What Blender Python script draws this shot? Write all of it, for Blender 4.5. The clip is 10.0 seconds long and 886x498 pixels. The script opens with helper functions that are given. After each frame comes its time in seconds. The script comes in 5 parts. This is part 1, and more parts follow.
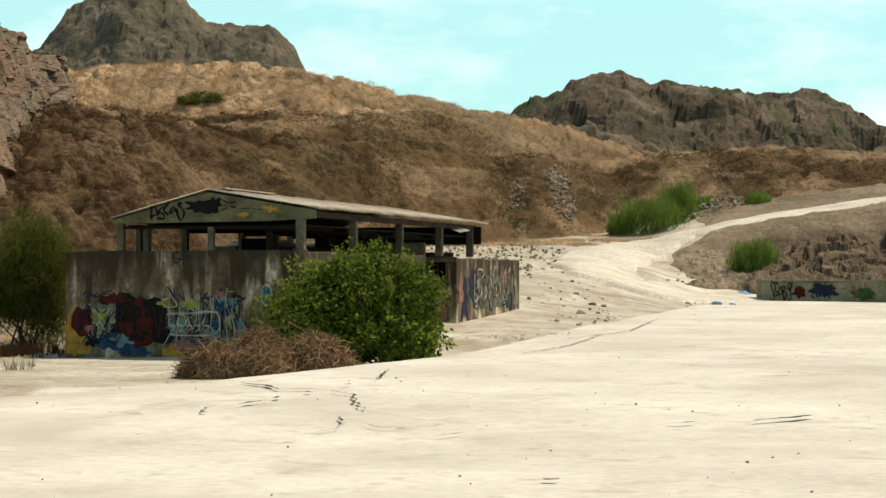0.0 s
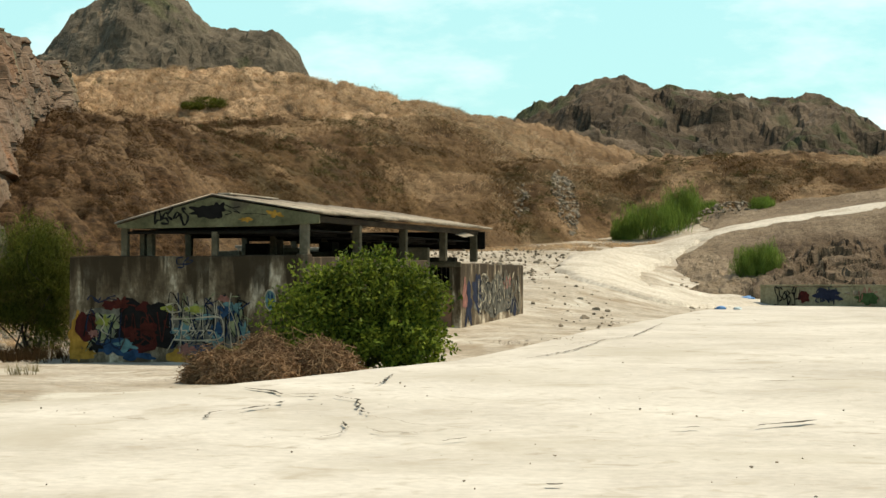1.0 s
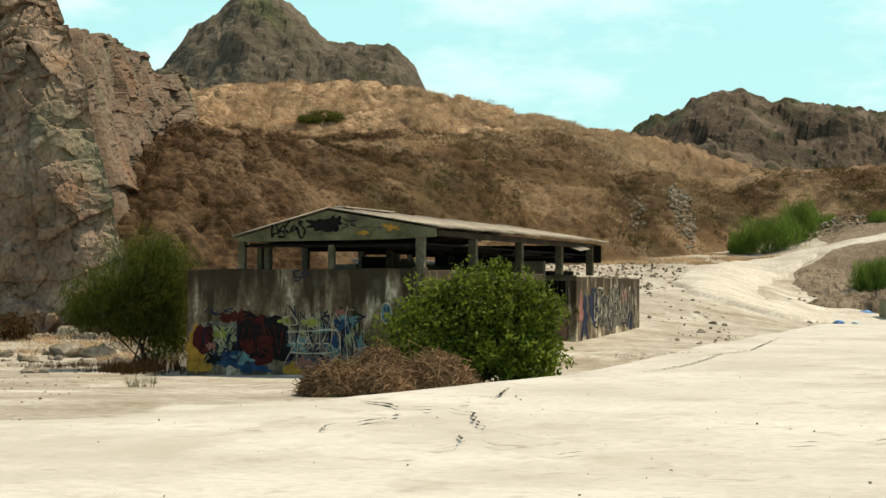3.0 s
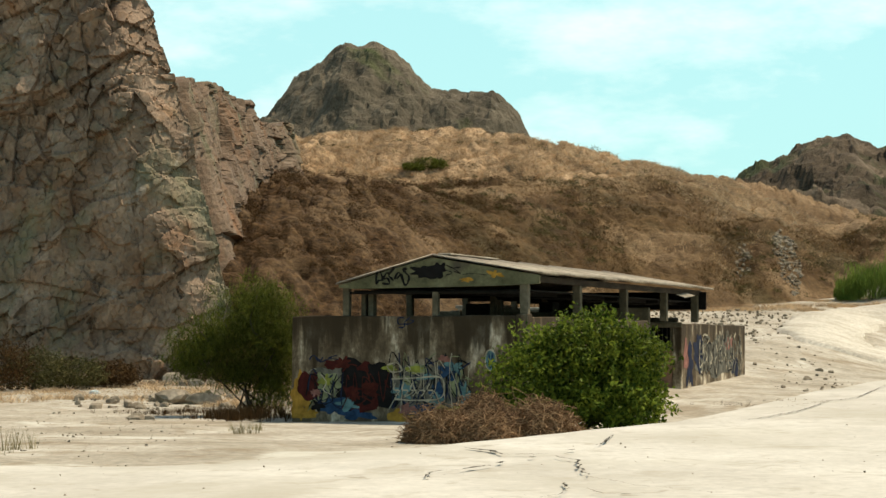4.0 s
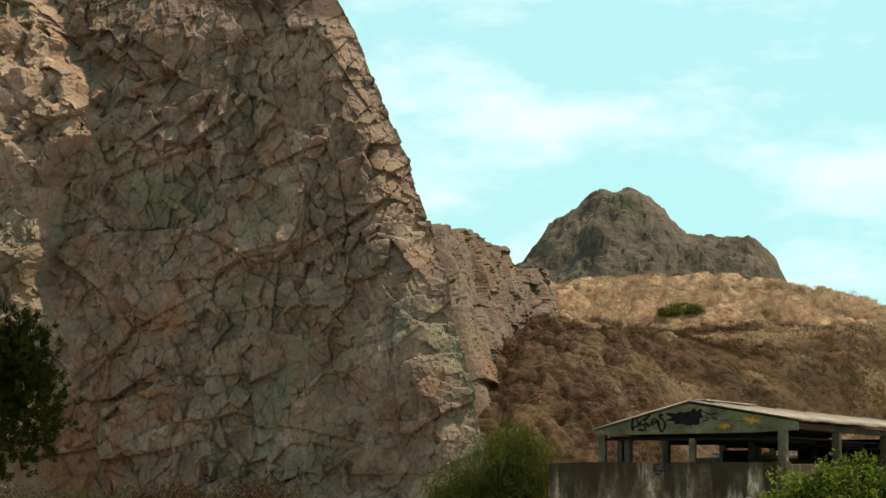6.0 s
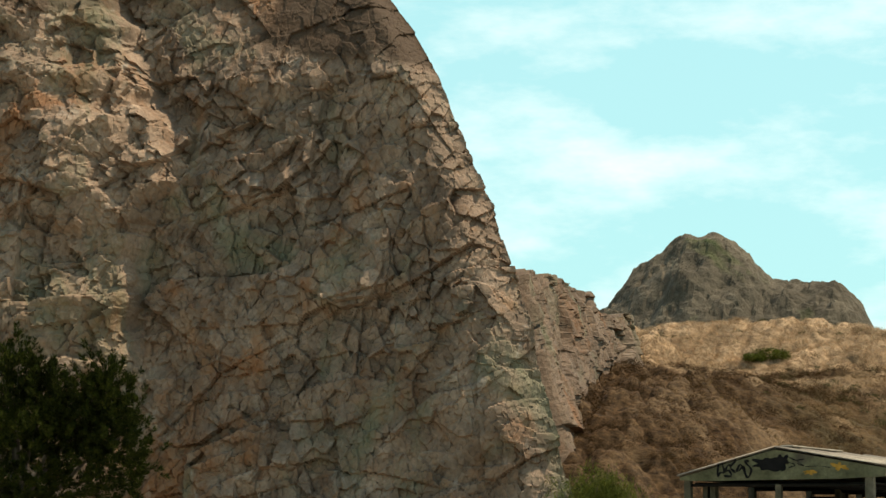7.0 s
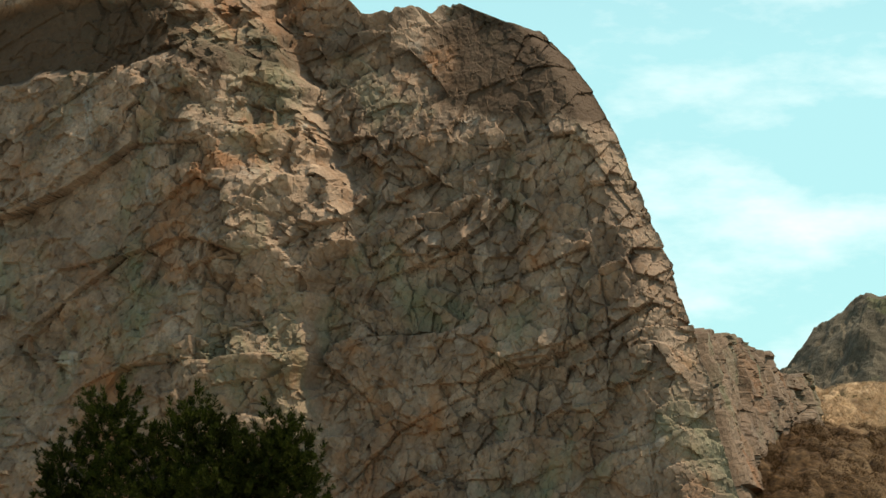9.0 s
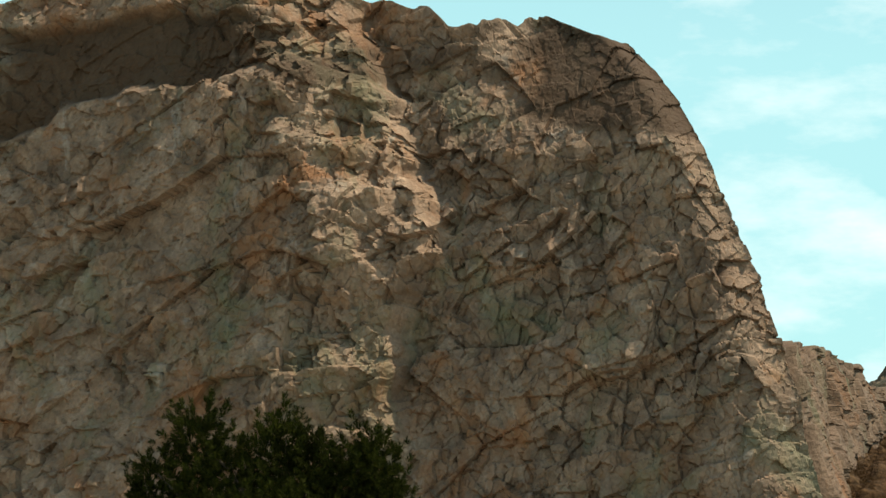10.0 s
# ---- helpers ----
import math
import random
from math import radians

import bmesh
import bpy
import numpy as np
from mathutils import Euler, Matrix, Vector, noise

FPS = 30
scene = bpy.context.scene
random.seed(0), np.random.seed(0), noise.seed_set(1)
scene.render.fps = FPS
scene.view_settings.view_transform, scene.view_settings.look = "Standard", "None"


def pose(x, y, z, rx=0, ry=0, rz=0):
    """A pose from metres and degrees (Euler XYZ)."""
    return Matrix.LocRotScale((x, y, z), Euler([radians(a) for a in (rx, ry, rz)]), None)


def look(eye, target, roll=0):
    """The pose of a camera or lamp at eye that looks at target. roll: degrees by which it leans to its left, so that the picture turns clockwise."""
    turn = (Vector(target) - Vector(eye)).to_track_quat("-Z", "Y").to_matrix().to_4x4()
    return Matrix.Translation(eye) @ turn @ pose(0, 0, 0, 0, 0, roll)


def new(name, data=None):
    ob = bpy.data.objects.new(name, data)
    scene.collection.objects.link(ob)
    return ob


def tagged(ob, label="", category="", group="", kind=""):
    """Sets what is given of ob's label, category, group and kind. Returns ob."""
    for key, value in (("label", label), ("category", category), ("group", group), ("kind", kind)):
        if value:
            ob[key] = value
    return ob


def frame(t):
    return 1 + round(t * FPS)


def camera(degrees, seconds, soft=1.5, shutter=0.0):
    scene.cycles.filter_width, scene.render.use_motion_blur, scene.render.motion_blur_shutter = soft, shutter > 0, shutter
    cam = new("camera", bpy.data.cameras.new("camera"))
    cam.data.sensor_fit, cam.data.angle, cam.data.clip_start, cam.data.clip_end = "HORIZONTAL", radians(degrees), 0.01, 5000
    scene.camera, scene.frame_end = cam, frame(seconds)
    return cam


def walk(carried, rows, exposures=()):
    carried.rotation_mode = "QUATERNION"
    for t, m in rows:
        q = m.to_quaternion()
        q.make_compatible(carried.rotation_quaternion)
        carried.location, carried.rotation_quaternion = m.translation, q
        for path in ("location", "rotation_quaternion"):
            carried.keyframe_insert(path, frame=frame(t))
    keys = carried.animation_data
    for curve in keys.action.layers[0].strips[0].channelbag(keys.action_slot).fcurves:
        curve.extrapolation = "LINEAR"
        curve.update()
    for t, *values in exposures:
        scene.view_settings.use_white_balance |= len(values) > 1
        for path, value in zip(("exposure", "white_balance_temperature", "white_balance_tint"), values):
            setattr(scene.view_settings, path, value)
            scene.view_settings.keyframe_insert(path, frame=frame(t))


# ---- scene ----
# The camera stands on a tripod and pans and tilts: seconds, pan, tilt, lean in degrees.
cam = camera(20.67, 10.0, soft=1.5)
EYE = 1.5
TURNS = [
    (0.0, -0.000, 0.680, -0.000),
    (0.5, 0.015, 0.716, 0.007),
    (1.0, 0.091, 0.796, 0.024),
    (1.5, 0.240, 0.880, 0.023),
    (2.0, 0.805, 0.951, -0.033),
    (2.5, 1.800, 0.992, -0.090),
    (2.7, 2.210, 1.015, -0.092),
    (3.8, 4.717, 1.886, -0.100),
    (4.0, 5.284, 2.212, -0.101),
    (4.5, 6.677, 3.042, -0.148),
    (5.0, 8.133, 3.783, -0.206),
    (5.5, 9.862, 4.649, -0.277),
    (5.7, 10.508, 5.097, -0.300),
    (6.8, 12.954, 6.474, -0.450),
    (7.0, 13.330, 6.684, -0.474),
    (7.5, 14.245, 7.196, -0.578),
    (8.0, 15.193, 7.471, -0.752),
    (8.5, 16.315, 7.543, -0.842),
    (9.0, 17.573, 8.014, -1.049),
    (9.5, 18.588, 8.292, -1.191),
    (10.0, 19.648, 8.269, -1.305),
]
walk(cam, [(t, pose(0, 0, EYE, 0, 0, pan) @ pose(0, 0, 0, 90 + tilt) @ pose(0, 0, 0, 0, 0, -lean)) for t, pan, tilt, lean in TURNS], exposures=[(0.0, 0.2, 7050, 9.0), (10.0, 0.2, 7050, 9.0)])

# ---- world, sun ----
SUN_AZ, SUN_EL = radians(66), radians(60)
world = bpy.data.worlds.new("sky")
scene.world = world
world.use_nodes = True
wn, wl = world.node_tree.nodes, world.node_tree.links
wn.clear()
w_sky = wn.new("ShaderNodeTexSky")
w_sky.sky_type, w_sky.sun_disc = "NISHITA", False
w_sky.sun_elevation, w_sky.sun_rotation = SUN_EL, SUN_AZ
w_sky.air_density, w_sky.dust_density, w_sky.ozone_density = 1.0, 1.0, 1.4
w_co = wn.new("ShaderNodeTexCoord")
w_map = wn.new("ShaderNodeMapping")
w_map.inputs["Scale"].default_value = (5.0, 5.0, 13.0)
w_noise = wn.new("ShaderNodeTexNoise")
w_noise.inputs["Scale"].default_value, w_noise.inputs["Detail"].default_value = 1.6, 7.0
w_noise.inputs["Roughness"].default_value = 0.6
w_ramp = wn.new("ShaderNodeValToRGB")
w_ramp.color_ramp.elements[0].position, w_ramp.color_ramp.elements[1].position = 0.48, 0.72
w_ramp.color_ramp.elements[1].color = (0.75, 0.75, 0.75, 1)
w_mix = wn.new("ShaderNodeMix")
w_mix.data_type = "RGBA"
w_mix.inputs["B"].default_value = (8.5, 9.2, 9.4, 1)
w_bg = wn.new("ShaderNodeBackground")
w_bg.inputs["Strength"].default_value = 0.12
w_out = wn.new("ShaderNodeOutputWorld")
wl.new(w_co.outputs["Generated"], w_map.inputs["Vector"])
wl.new(w_map.outputs["Vector"], w_noise.inputs["Vector"])
wl.new(w_noise.outputs["Fac"], w_ramp.inputs["Fac"])
wl.new(w_ramp.outputs["Color"], w_mix.inputs["Factor"])
w_tint = wn.new("ShaderNodeMix")
w_tint.data_type, w_tint.blend_type = "RGBA", "MULTIPLY"
w_tint.inputs["Factor"].default_value, w_tint.inputs["B"].default_value = 1.0, (0.82, 1.075, 1.04, 1)
wl.new(w_sky.outputs["Color"], w_tint.inputs["A"])
w_haze = wn.new("ShaderNodeMix")
w_haze.data_type = "RGBA"
w_haze.inputs["B"].default_value = (3.9, 7.4, 7.9, 1)
w_xyz = wn.new("ShaderNodeSeparateXYZ")
w_low = wn.new("ShaderNodeMapRange")
w_low.inputs["From Min"].default_value, w_low.inputs["From Max"].default_value = 0.22, 0.5
w_low.inputs["To Min"].default_value, w_low.inputs["To Max"].default_value = 0.75, 0.0
wl.new(w_co.outputs["Generated"], w_xyz.inputs["Vector"])
wl.new(w_xyz.outputs["Z"], w_low.inputs["Value"])
wl.new(w_low.outputs["Result"], w_haze.inputs["Factor"])
wl.new(w_tint.outputs["Result"], w_haze.inputs["A"])
wl.new(w_haze.outputs["Result"], w_mix.inputs["A"])
wl.new(w_mix.outputs["Result"], w_bg.inputs["Color"])
wl.new(w_bg.outputs["Background"], w_out.inputs["Surface"])
sun = new("sun", bpy.data.lights.new("sun", "SUN"))
sun.data.energy, sun.data.angle, sun.data.color = 4.75, radians(0.53), (1.0, 0.885, 0.72)
sun_way = Vector((math.sin(SUN_AZ) * math.cos(SUN_EL), math.cos(SUN_AZ) * math.cos(SUN_EL), math.sin(SUN_EL)))
sun.matrix_world = look(sun_way * 200, (0, 0, 0))


# ---- materials ----
def nodes_of(name):
    m = bpy.data.materials.new(name)
    m.use_nodes = True
    t = m.node_tree
    return m, t.nodes, t.links, t.nodes["Principled BSDF"]


def tex(n, l, kind, scale, stretch=(1, 1, 1), turn=(0, 0, 0), **more):
    co = n.new("ShaderNodeTexCoord")
    mp = n.new("ShaderNodeMapping")
    mp.inputs["Scale"].default_value = stretch
    mp.inputs["Rotation"].default_value = [radians(a) for a in turn]
    l.new(co.outputs["Object"], mp.inputs["Vector"])
    x = n.new(kind)
    x.inputs["Scale"].default_value = scale
    for key, value in more.items():
        x.inputs[key].default_value = value
    l.new(mp.outputs["Vector"], x.inputs["Vector"])
    return x


def ramp(n, l, source, stops):
    r = n.new("ShaderNodeValToRGB")
    e = r.color_ramp.elements
    while len(e) < len(stops):
        e.new(0.5)
    for x, (at, c) in zip(e, stops):
        x.position = at
        x.color = (*c, 1) if len(c) == 3 else c
    l.new(source, r.inputs["Fac"])
    return r.outputs["Color"]


def grey(a):
    return (a, a, a)


def mixed(n, l, factor, a, b, how="MIX"):
    x = n.new("ShaderNodeMix")
    x.data_type, x.blend_type = "RGBA", how
    for key, v in (("Factor", factor), ("A", a), ("B", b)):
        if isinstance(v, (float, int)):
            x.inputs[key].default_value = v
        elif isinstance(v, tuple):
            x.inputs[key].default_value = (*v, 1)
        else:
            l.new(v, x.inputs[key])
    return x.outputs["Result"]


def earthy(name, dark, mid, light, coarse, fine, stains=(), rough=0.95, bump=0.4, depth=0.05, stretch=(1, 1, 1), grain=0.3):
    """A mineral surface: three tones at two scales, stains of their own colour and scale, and relief."""
    m, n, l, p = nodes_of(name)
    a = tex(n, l, "ShaderNodeTexNoise", coarse, stretch, Detail=6.0, Roughness=0.62)
    b = tex(n, l, "ShaderNodeTexNoise", fine, stretch, Detail=5.0, Roughness=0.7)
    c = ramp(n, l, a.outputs["Fac"], [(0.32, dark), (0.5, mid), (0.68, light)])
    g = ramp(n, l, b.outputs["Fac"], [(0.3, grey(1 - 1.25 * grain)), (0.7, grey(1 + 0.85 * grain))])
    c = mixed(n, l, 1.0, c, g, "MULTIPLY")
    for colour, scale, lo, hi in stains:
        s = tex(n, l, "ShaderNodeTexNoise", scale, stretch, Detail=5.0, Roughness=0.6, Distortion=0.6)
        f = ramp(n, l, s.outputs["Fac"], [(lo, grey(0)), (hi, grey(0.9))])
        c = mixed(n, l, f, c, colour)
    l.new(c, p.inputs["Base Color"])
    p.inputs["Roughness"].default_value = rough
    p.inputs["Specular IOR Level"].default_value = 0.15
    k = n.new("ShaderNodeBump")
    k.inputs["Strength"].default_value, k.inputs["Distance"].default_value = bump, depth
    l.new(b.outputs["Fac"], k.inputs["Height"])
    l.new(k.outputs["Normal"], p.inputs["Normal"])
    return m


def leafy(name, dark, light, rough=0.6, through_light=0.3):
    """Leaves or blades: each island a little different, some light passing through."""
    m, n, l, p = nodes_of(name)
    g = n.new("ShaderNodeNewGeometry")
    c = ramp(n, l, g.outputs["Random Per Island"], [(0.0, dark), (1.0, light)])
    a = tex(n, l, "ShaderNodeTexNoise", 0.9, Detail=3.0)
    c = mixed(n, l, 1.0, c, ramp(n, l, a.outputs["Fac"], [(0.3, grey(0.6)), (0.7, grey(1.3))]), "MULTIPLY")
    l.new(c, p.inputs["Base Color"])
    p.inputs["Roughness"].default_value = rough
    p.inputs["Specular IOR Level"].default_value = 0.06
    t = n.new("ShaderNodeBsdfTranslucent")
    l.new(c, t.inputs["Color"])
    x = n.new("ShaderNodeMixShader")
    x.inputs["Fac"].default_value = through_light
    l.new(p.outputs["BSDF"], x.inputs[1])
    l.new(t.outputs["BSDF"], x.inputs[2])
    l.new(x.outputs["Shader"], n["Material Output"].inputs["Surface"])
    return m


def plain(name, colour, rough=0.85, wear=0.35, scale=3.0, metal=0.0):
    m, n, l, p = nodes_of(name)
    a = tex(n, l, "ShaderNodeTexNoise", scale, Detail=6.0, Roughness=0.65)
    d = tuple(x * (1 - wear) for x in colour)
    e = tuple(min(1, x * (1 + wear)) for x in colour)
    l.new(ramp(n, l, a.outputs["Fac"], [(0.3, d), (0.7, e)]), p.inputs["Base Color"])
    p.inputs["Roughness"].default_value, p.inputs["Metallic"].default_value, p.inputs["Specular IOR Level"].default_value = rough, metal, .12
    return m


m_slab = earthy("pale_concrete", (0.395, 0.36, 0.305), (0.485, 0.45, 0.39), (0.555, 0.52, 0.455), 0.35, 9.0,
                [((0.36, 0.32, 0.255), 2.6, 0.56, 0.70), ((0.34, 0.30, 0.235), 0.6, 0.58, 0.72), ((0.38, 0.345, 0.28), 0.22, 0.5, 0.66), ((0.27, 0.235, 0.18), 2.2, 0.64, 0.74)], bump=0.08, depth=0.01, stretch=(0.8, 0.6, 1), grain=0.12)
m_ground = earthy("dusty_ground", (0.255, 0.216, 0.16), (0.365, 0.322, 0.256), (0.47, 0.427, 0.355), 0.4, 6.0,
                  [((0.22, 0.17, 0.11), 0.5, 0.55, 0.68), ((0.5, 0.47, 0.4), 0.3, 0.58, 0.66), ((0.24, 0.19, 0.13), 1.3, 0.57, 0.68)], bump=0.5, depth=0.06)
m_road = earthy("white_gravel_track", (0.36, 0.32, 0.255), (0.47, 0.425, 0.35), (0.56, 0.515, 0.435), 0.6, 8.0, bump=0.4, depth=0.03)
def hillside():
    """Brown earth and litter under the scrub, thatched with straw where the dry grass is thick."""
    m, n, l, p = nodes_of("dry_hillside")
    a = tex(n, l, "ShaderNodeTexNoise", 0.35, Detail=7.0, Roughness=0.65)
    b = tex(n, l, "ShaderNodeTexNoise", 3.0, (1, 1, 2), Detail=6.0, Roughness=0.72)
    brown = ramp(n, l, a.outputs["Fac"], [(0.3, (0.042, 0.023, 0.010)), (0.5, (0.076, 0.044, 0.019)), (0.7, (0.125, 0.077, 0.036))])
    moss = tex(n, l, "ShaderNodeTexNoise", 0.22, Detail=5.0, Roughness=0.6)
    brown = mixed(n, l, ramp(n, l, moss.outputs["Fac"], [(0.52, grey(0)), (0.64, grey(.7))]), brown, (0.06, 0.045, 0.02))
    brown = mixed(n, l, mark(n, "litter"), brown, ramp(n, l, b.outputs["Fac"], [(0.35, (0.022, 0.011, 0.005)), (0.7, (0.085, 0.047, 0.02))]))
    straw = ramp(n, l, a.outputs["Fac"], [(0.3, (0.22, 0.138, 0.074)), (0.5, (0.39, 0.262, 0.152)), (0.7, (0.52, 0.37, 0.235))])
    c = mixed(n, l, mark(n, "straw"), brown, straw)
    c = mixed(n, l, 1.0, c, ramp(n, l, b.outputs["Fac"], [(0.3, grey(0.5)), (0.7, grey(1.4))]), "MULTIPLY")
    l.new(c, p.inputs["Base Color"])
    p.inputs["Roughness"].default_value, p.inputs["Specular IOR Level"].default_value = 0.95, 0.1
    k = n.new("ShaderNodeBump")
    k.inputs["Strength"].default_value, k.inputs["Distance"].default_value = 0.9, 0.15
    l.new(b.outputs["Fac"], k.inputs["Height"])
    l.new(k.outputs["Normal"], p.inputs["Normal"])
    return m


def mark(n, name):
    a = n.new("ShaderNodeAttribute")
    a.attribute_name = name
    return a.outputs["Fac"]


m_hill = hillside()


def cliff_rock():
    """Jointed rock: each block its own grey-brown, with rust, lichen, mineral-pale faces, and brown earth where it lies bare."""
    m, n, l, p = nodes_of("quarry_rock")
    a = tex(n, l, "ShaderNodeTexNoise", 0.5, (1, 1, .8), Detail=8.0, Roughness=0.68)
    c = ramp(n, l, a.outputs["Fac"], [(0.30, (0.128, 0.08, 0.05)), (0.46, (0.198, 0.132, 0.087)), (0.58, (0.255, 0.176, 0.119)), (0.72, (0.35, 0.256, 0.181))])
    # tone differs by block and is raised along the rib for its sunlight
    c = mixed(n, l, 1.0, c, ramp(n, l, mark(n, "tone"), [(0.0, grey(0.68)), (0.5, grey(1.0)), (1.0, grey(1.3))]), "MULTIPLY")
    g = tex(n, l, "ShaderNodeTexNoise", 7.0, Detail=6.0, Roughness=0.75)
    c = mixed(n, l, 1.0, c, ramp(n, l, g.outputs["Fac"], [(0.3, grey(0.66)), (0.7, grey(1.26))]), "MULTIPLY")
    for colour, scale, lo, hi, most in (((0.23, 0.105, 0.045), .3, .53, .66, .85), ((0.25, 0.135, 0.065), 1.1, .58, .70, .65), ((0.135, 0.145, 0.085), .24, .52, .68, .75), ((0.36, 0.32, 0.265), .9, .60, .72, .6), ((0.07, 0.048, 0.03), 1.7, .66, .74, .7)):
        t = tex(n, l, "ShaderNodeTexNoise", scale, (1, 1, .6), Detail=6.0, Roughness=0.65, Distortion=0.8)
        c = mixed(n, l, ramp(n, l, t.outputs["Fac"], [(lo, grey(0)), (hi, grey(most))]), c, colour)
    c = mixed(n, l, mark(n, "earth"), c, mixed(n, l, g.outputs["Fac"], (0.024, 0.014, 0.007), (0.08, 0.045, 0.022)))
    l.new(c, p.inputs["Base Color"])
    p.inputs["Roughness"].default_value = 0.85
    p.inputs["Specular IOR Level"].default_value = 0.25
    v = tex(n, l, "ShaderNodeTexVoronoi", 5.0, (1, 1, 1.2), (0, 35, 0), Randomness=1.0)
    b2 = n.new("ShaderNodeBump")
    b2.inputs["Strength"].default_value, b2.inputs["Distance"].default_value = 0.35, 0.07
    l.new(v.outputs["Distance"], b2.inputs["Height"])
    b = n.new("ShaderNodeBump")
    b.inputs["Strength"].default_value, b.inputs["Distance"].default_value = 0.55, 0.06
    l.new(g.outputs["Fac"], b.inputs["Height"])
    l.new(b2.outputs["Normal"], b.inputs["Normal"])
    l.new(b.outputs["Normal"], p.inputs["Normal"])
    return m


m_rock = cliff_rock()
m_stone = earthy("loose_stone", (0.145, 0.113, 0.08), (0.225, 0.185, 0.135), (0.31, 0.26, 0.198), 1.2, 8.0, bump=0.5, depth=0.03)
m_far_rock = earthy("dark_rock", (0.062, 0.05, 0.034), (0.10, 0.082, 0.057), (0.15, 0.122, 0.086), 0.16, 1.3,
                    [((0.07, 0.085, 0.03), 0.12, 0.55, 0.68)], bump=0.8, depth=0.4)
m_ridge = earthy("scrubby_ridge_rock", (0.034, 0.025, 0.016), (0.07, 0.051, 0.033), (0.145, 0.108, 0.074), 0.16, 1.3,
                 [((0.042, 0.05, 0.02), 0.14, 0.52, 0.62), ((0.17, 0.135, 0.10), 0.2, 0.6, 0.7)], bump=0.8, depth=0.4)


def stained_wall():
    """Old plaster: pale where it has flaked, with dark runs of dirt from the top edge."""
    m, n, l, p = nodes_of("stained_concrete")
    a = tex(n, l, "ShaderNodeTexNoise", 1.7, (1, 1, .45), Detail=7.0, Roughness=0.66)
    c = ramp(n, l, a.outputs["Fac"], [(0.36, (0.055, 0.037, 0.02)), (0.49, (0.105, 0.076, 0.047)), (0.555, (0.22, 0.172, 0.115)), (0.62, (0.52, 0.44, 0.33))])
    g = tex(n, l, "ShaderNodeTexNoise", 11.0, Detail=5.0, Roughness=0.7)
    c = mixed(n, l, 1.0, c, ramp(n, l, g.outputs["Fac"], [(0.3, grey(0.65)), (0.7, grey(1.25))]), "MULTIPLY")
    run = tex(n, l, "ShaderNodeTexNoise", 3.4, (1, 1, .06), Detail=5.0, Roughness=0.6)
    co = n.new("ShaderNodeTexCoord")
    xyz = n.new("ShaderNodeSeparateXYZ")
    l.new(co.outputs["Object"], xyz.inputs["Vector"])
    k = n.new("ShaderNodeMath")
    k.operation, k.inputs[1].default_value = "MULTIPLY_ADD", 0.28
    l.new(xyz.outputs["Z"], k.inputs[0])
    l.new(run.outputs["Fac"], k.inputs[2])
    c = mixed(n, l, ramp(n, l, k.outputs["Value"], [(0.89, grey(0)), (1.0, grey(.9))]), c, (0.032, 0.022, 0.012))
    l.new(c, p.inputs["Base Color"])
    p.inputs["Roughness"].default_value = 0.95
    p.inputs["Specular IOR Level"].default_value = 0.15
    b = n.new("ShaderNodeBump")
    b.inputs["Strength"].default_value, b.inputs["Distance"].default_value = 0.35, 0.02
    l.new(g.outputs["Fac"], b.inputs["Height"])
    l.new(b.outputs["Normal"], p.inputs["Normal"])
    return m


m_wall = stained_wall()
m_roof = earthy("weathered_cement_sheet", (0.19, 0.16, 0.12), (0.28, 0.24, 0.185), (0.37, 0.325, 0.26), 0.9, 5.0, bump=0.2, depth=0.02)


# ---- noise on arrays ----
def hashed(ix, iy, iz, seed):
    h = (ix * 374761393 + iy * 668265263 + iz * 1442695041 + seed * 974634777) & 0x7FFFFFFF
    h = ((h ^ (h >> 13)) * 1274126177) & 0x7FFFFFFF
    h = ((h ^ (h >> 16)) * 1911520717) & 0x7FFFFFFF
    return ((h ^ (h >> 15)) & 0xFFFFF) / 1048575.0


def value_noise(x, y, z, seed=0):
    """Smooth noise, -1 to 1."""
    fx, fy, fz = np.floor(x), np.floor(y), np.floor(z)
    ix, iy, iz = fx.astype(np.int64), fy.astype(np.int64), fz.astype(np.int64)
    ax, ay, az = x - fx, y - fy, z - fz
    ax, ay, az = (a * a * (3 - 2 * a) for a in (ax, ay, az))
    total = 0
    for i in (0, 1):
        for j in (0, 1):
            for k in (0, 1):
                w = (ax if i else 1 - ax) * (ay if j else 1 - ay) * (az if k else 1 - az)
                total = total + w * hashed(ix + i, iy + j, iz + k, seed)
    return total * 2 - 1


def fractal(x, y, z, octaves=4, seed=0, gain=0.5):
    total, a, s = 0, 1.0, 1.0
    for o in range(octaves):
        total = total + a * value_noise(x * s + o * 17.3, y * s + o * 5.1, z * s, seed + o)
        a, s = a * gain, s * 2.03
    return total


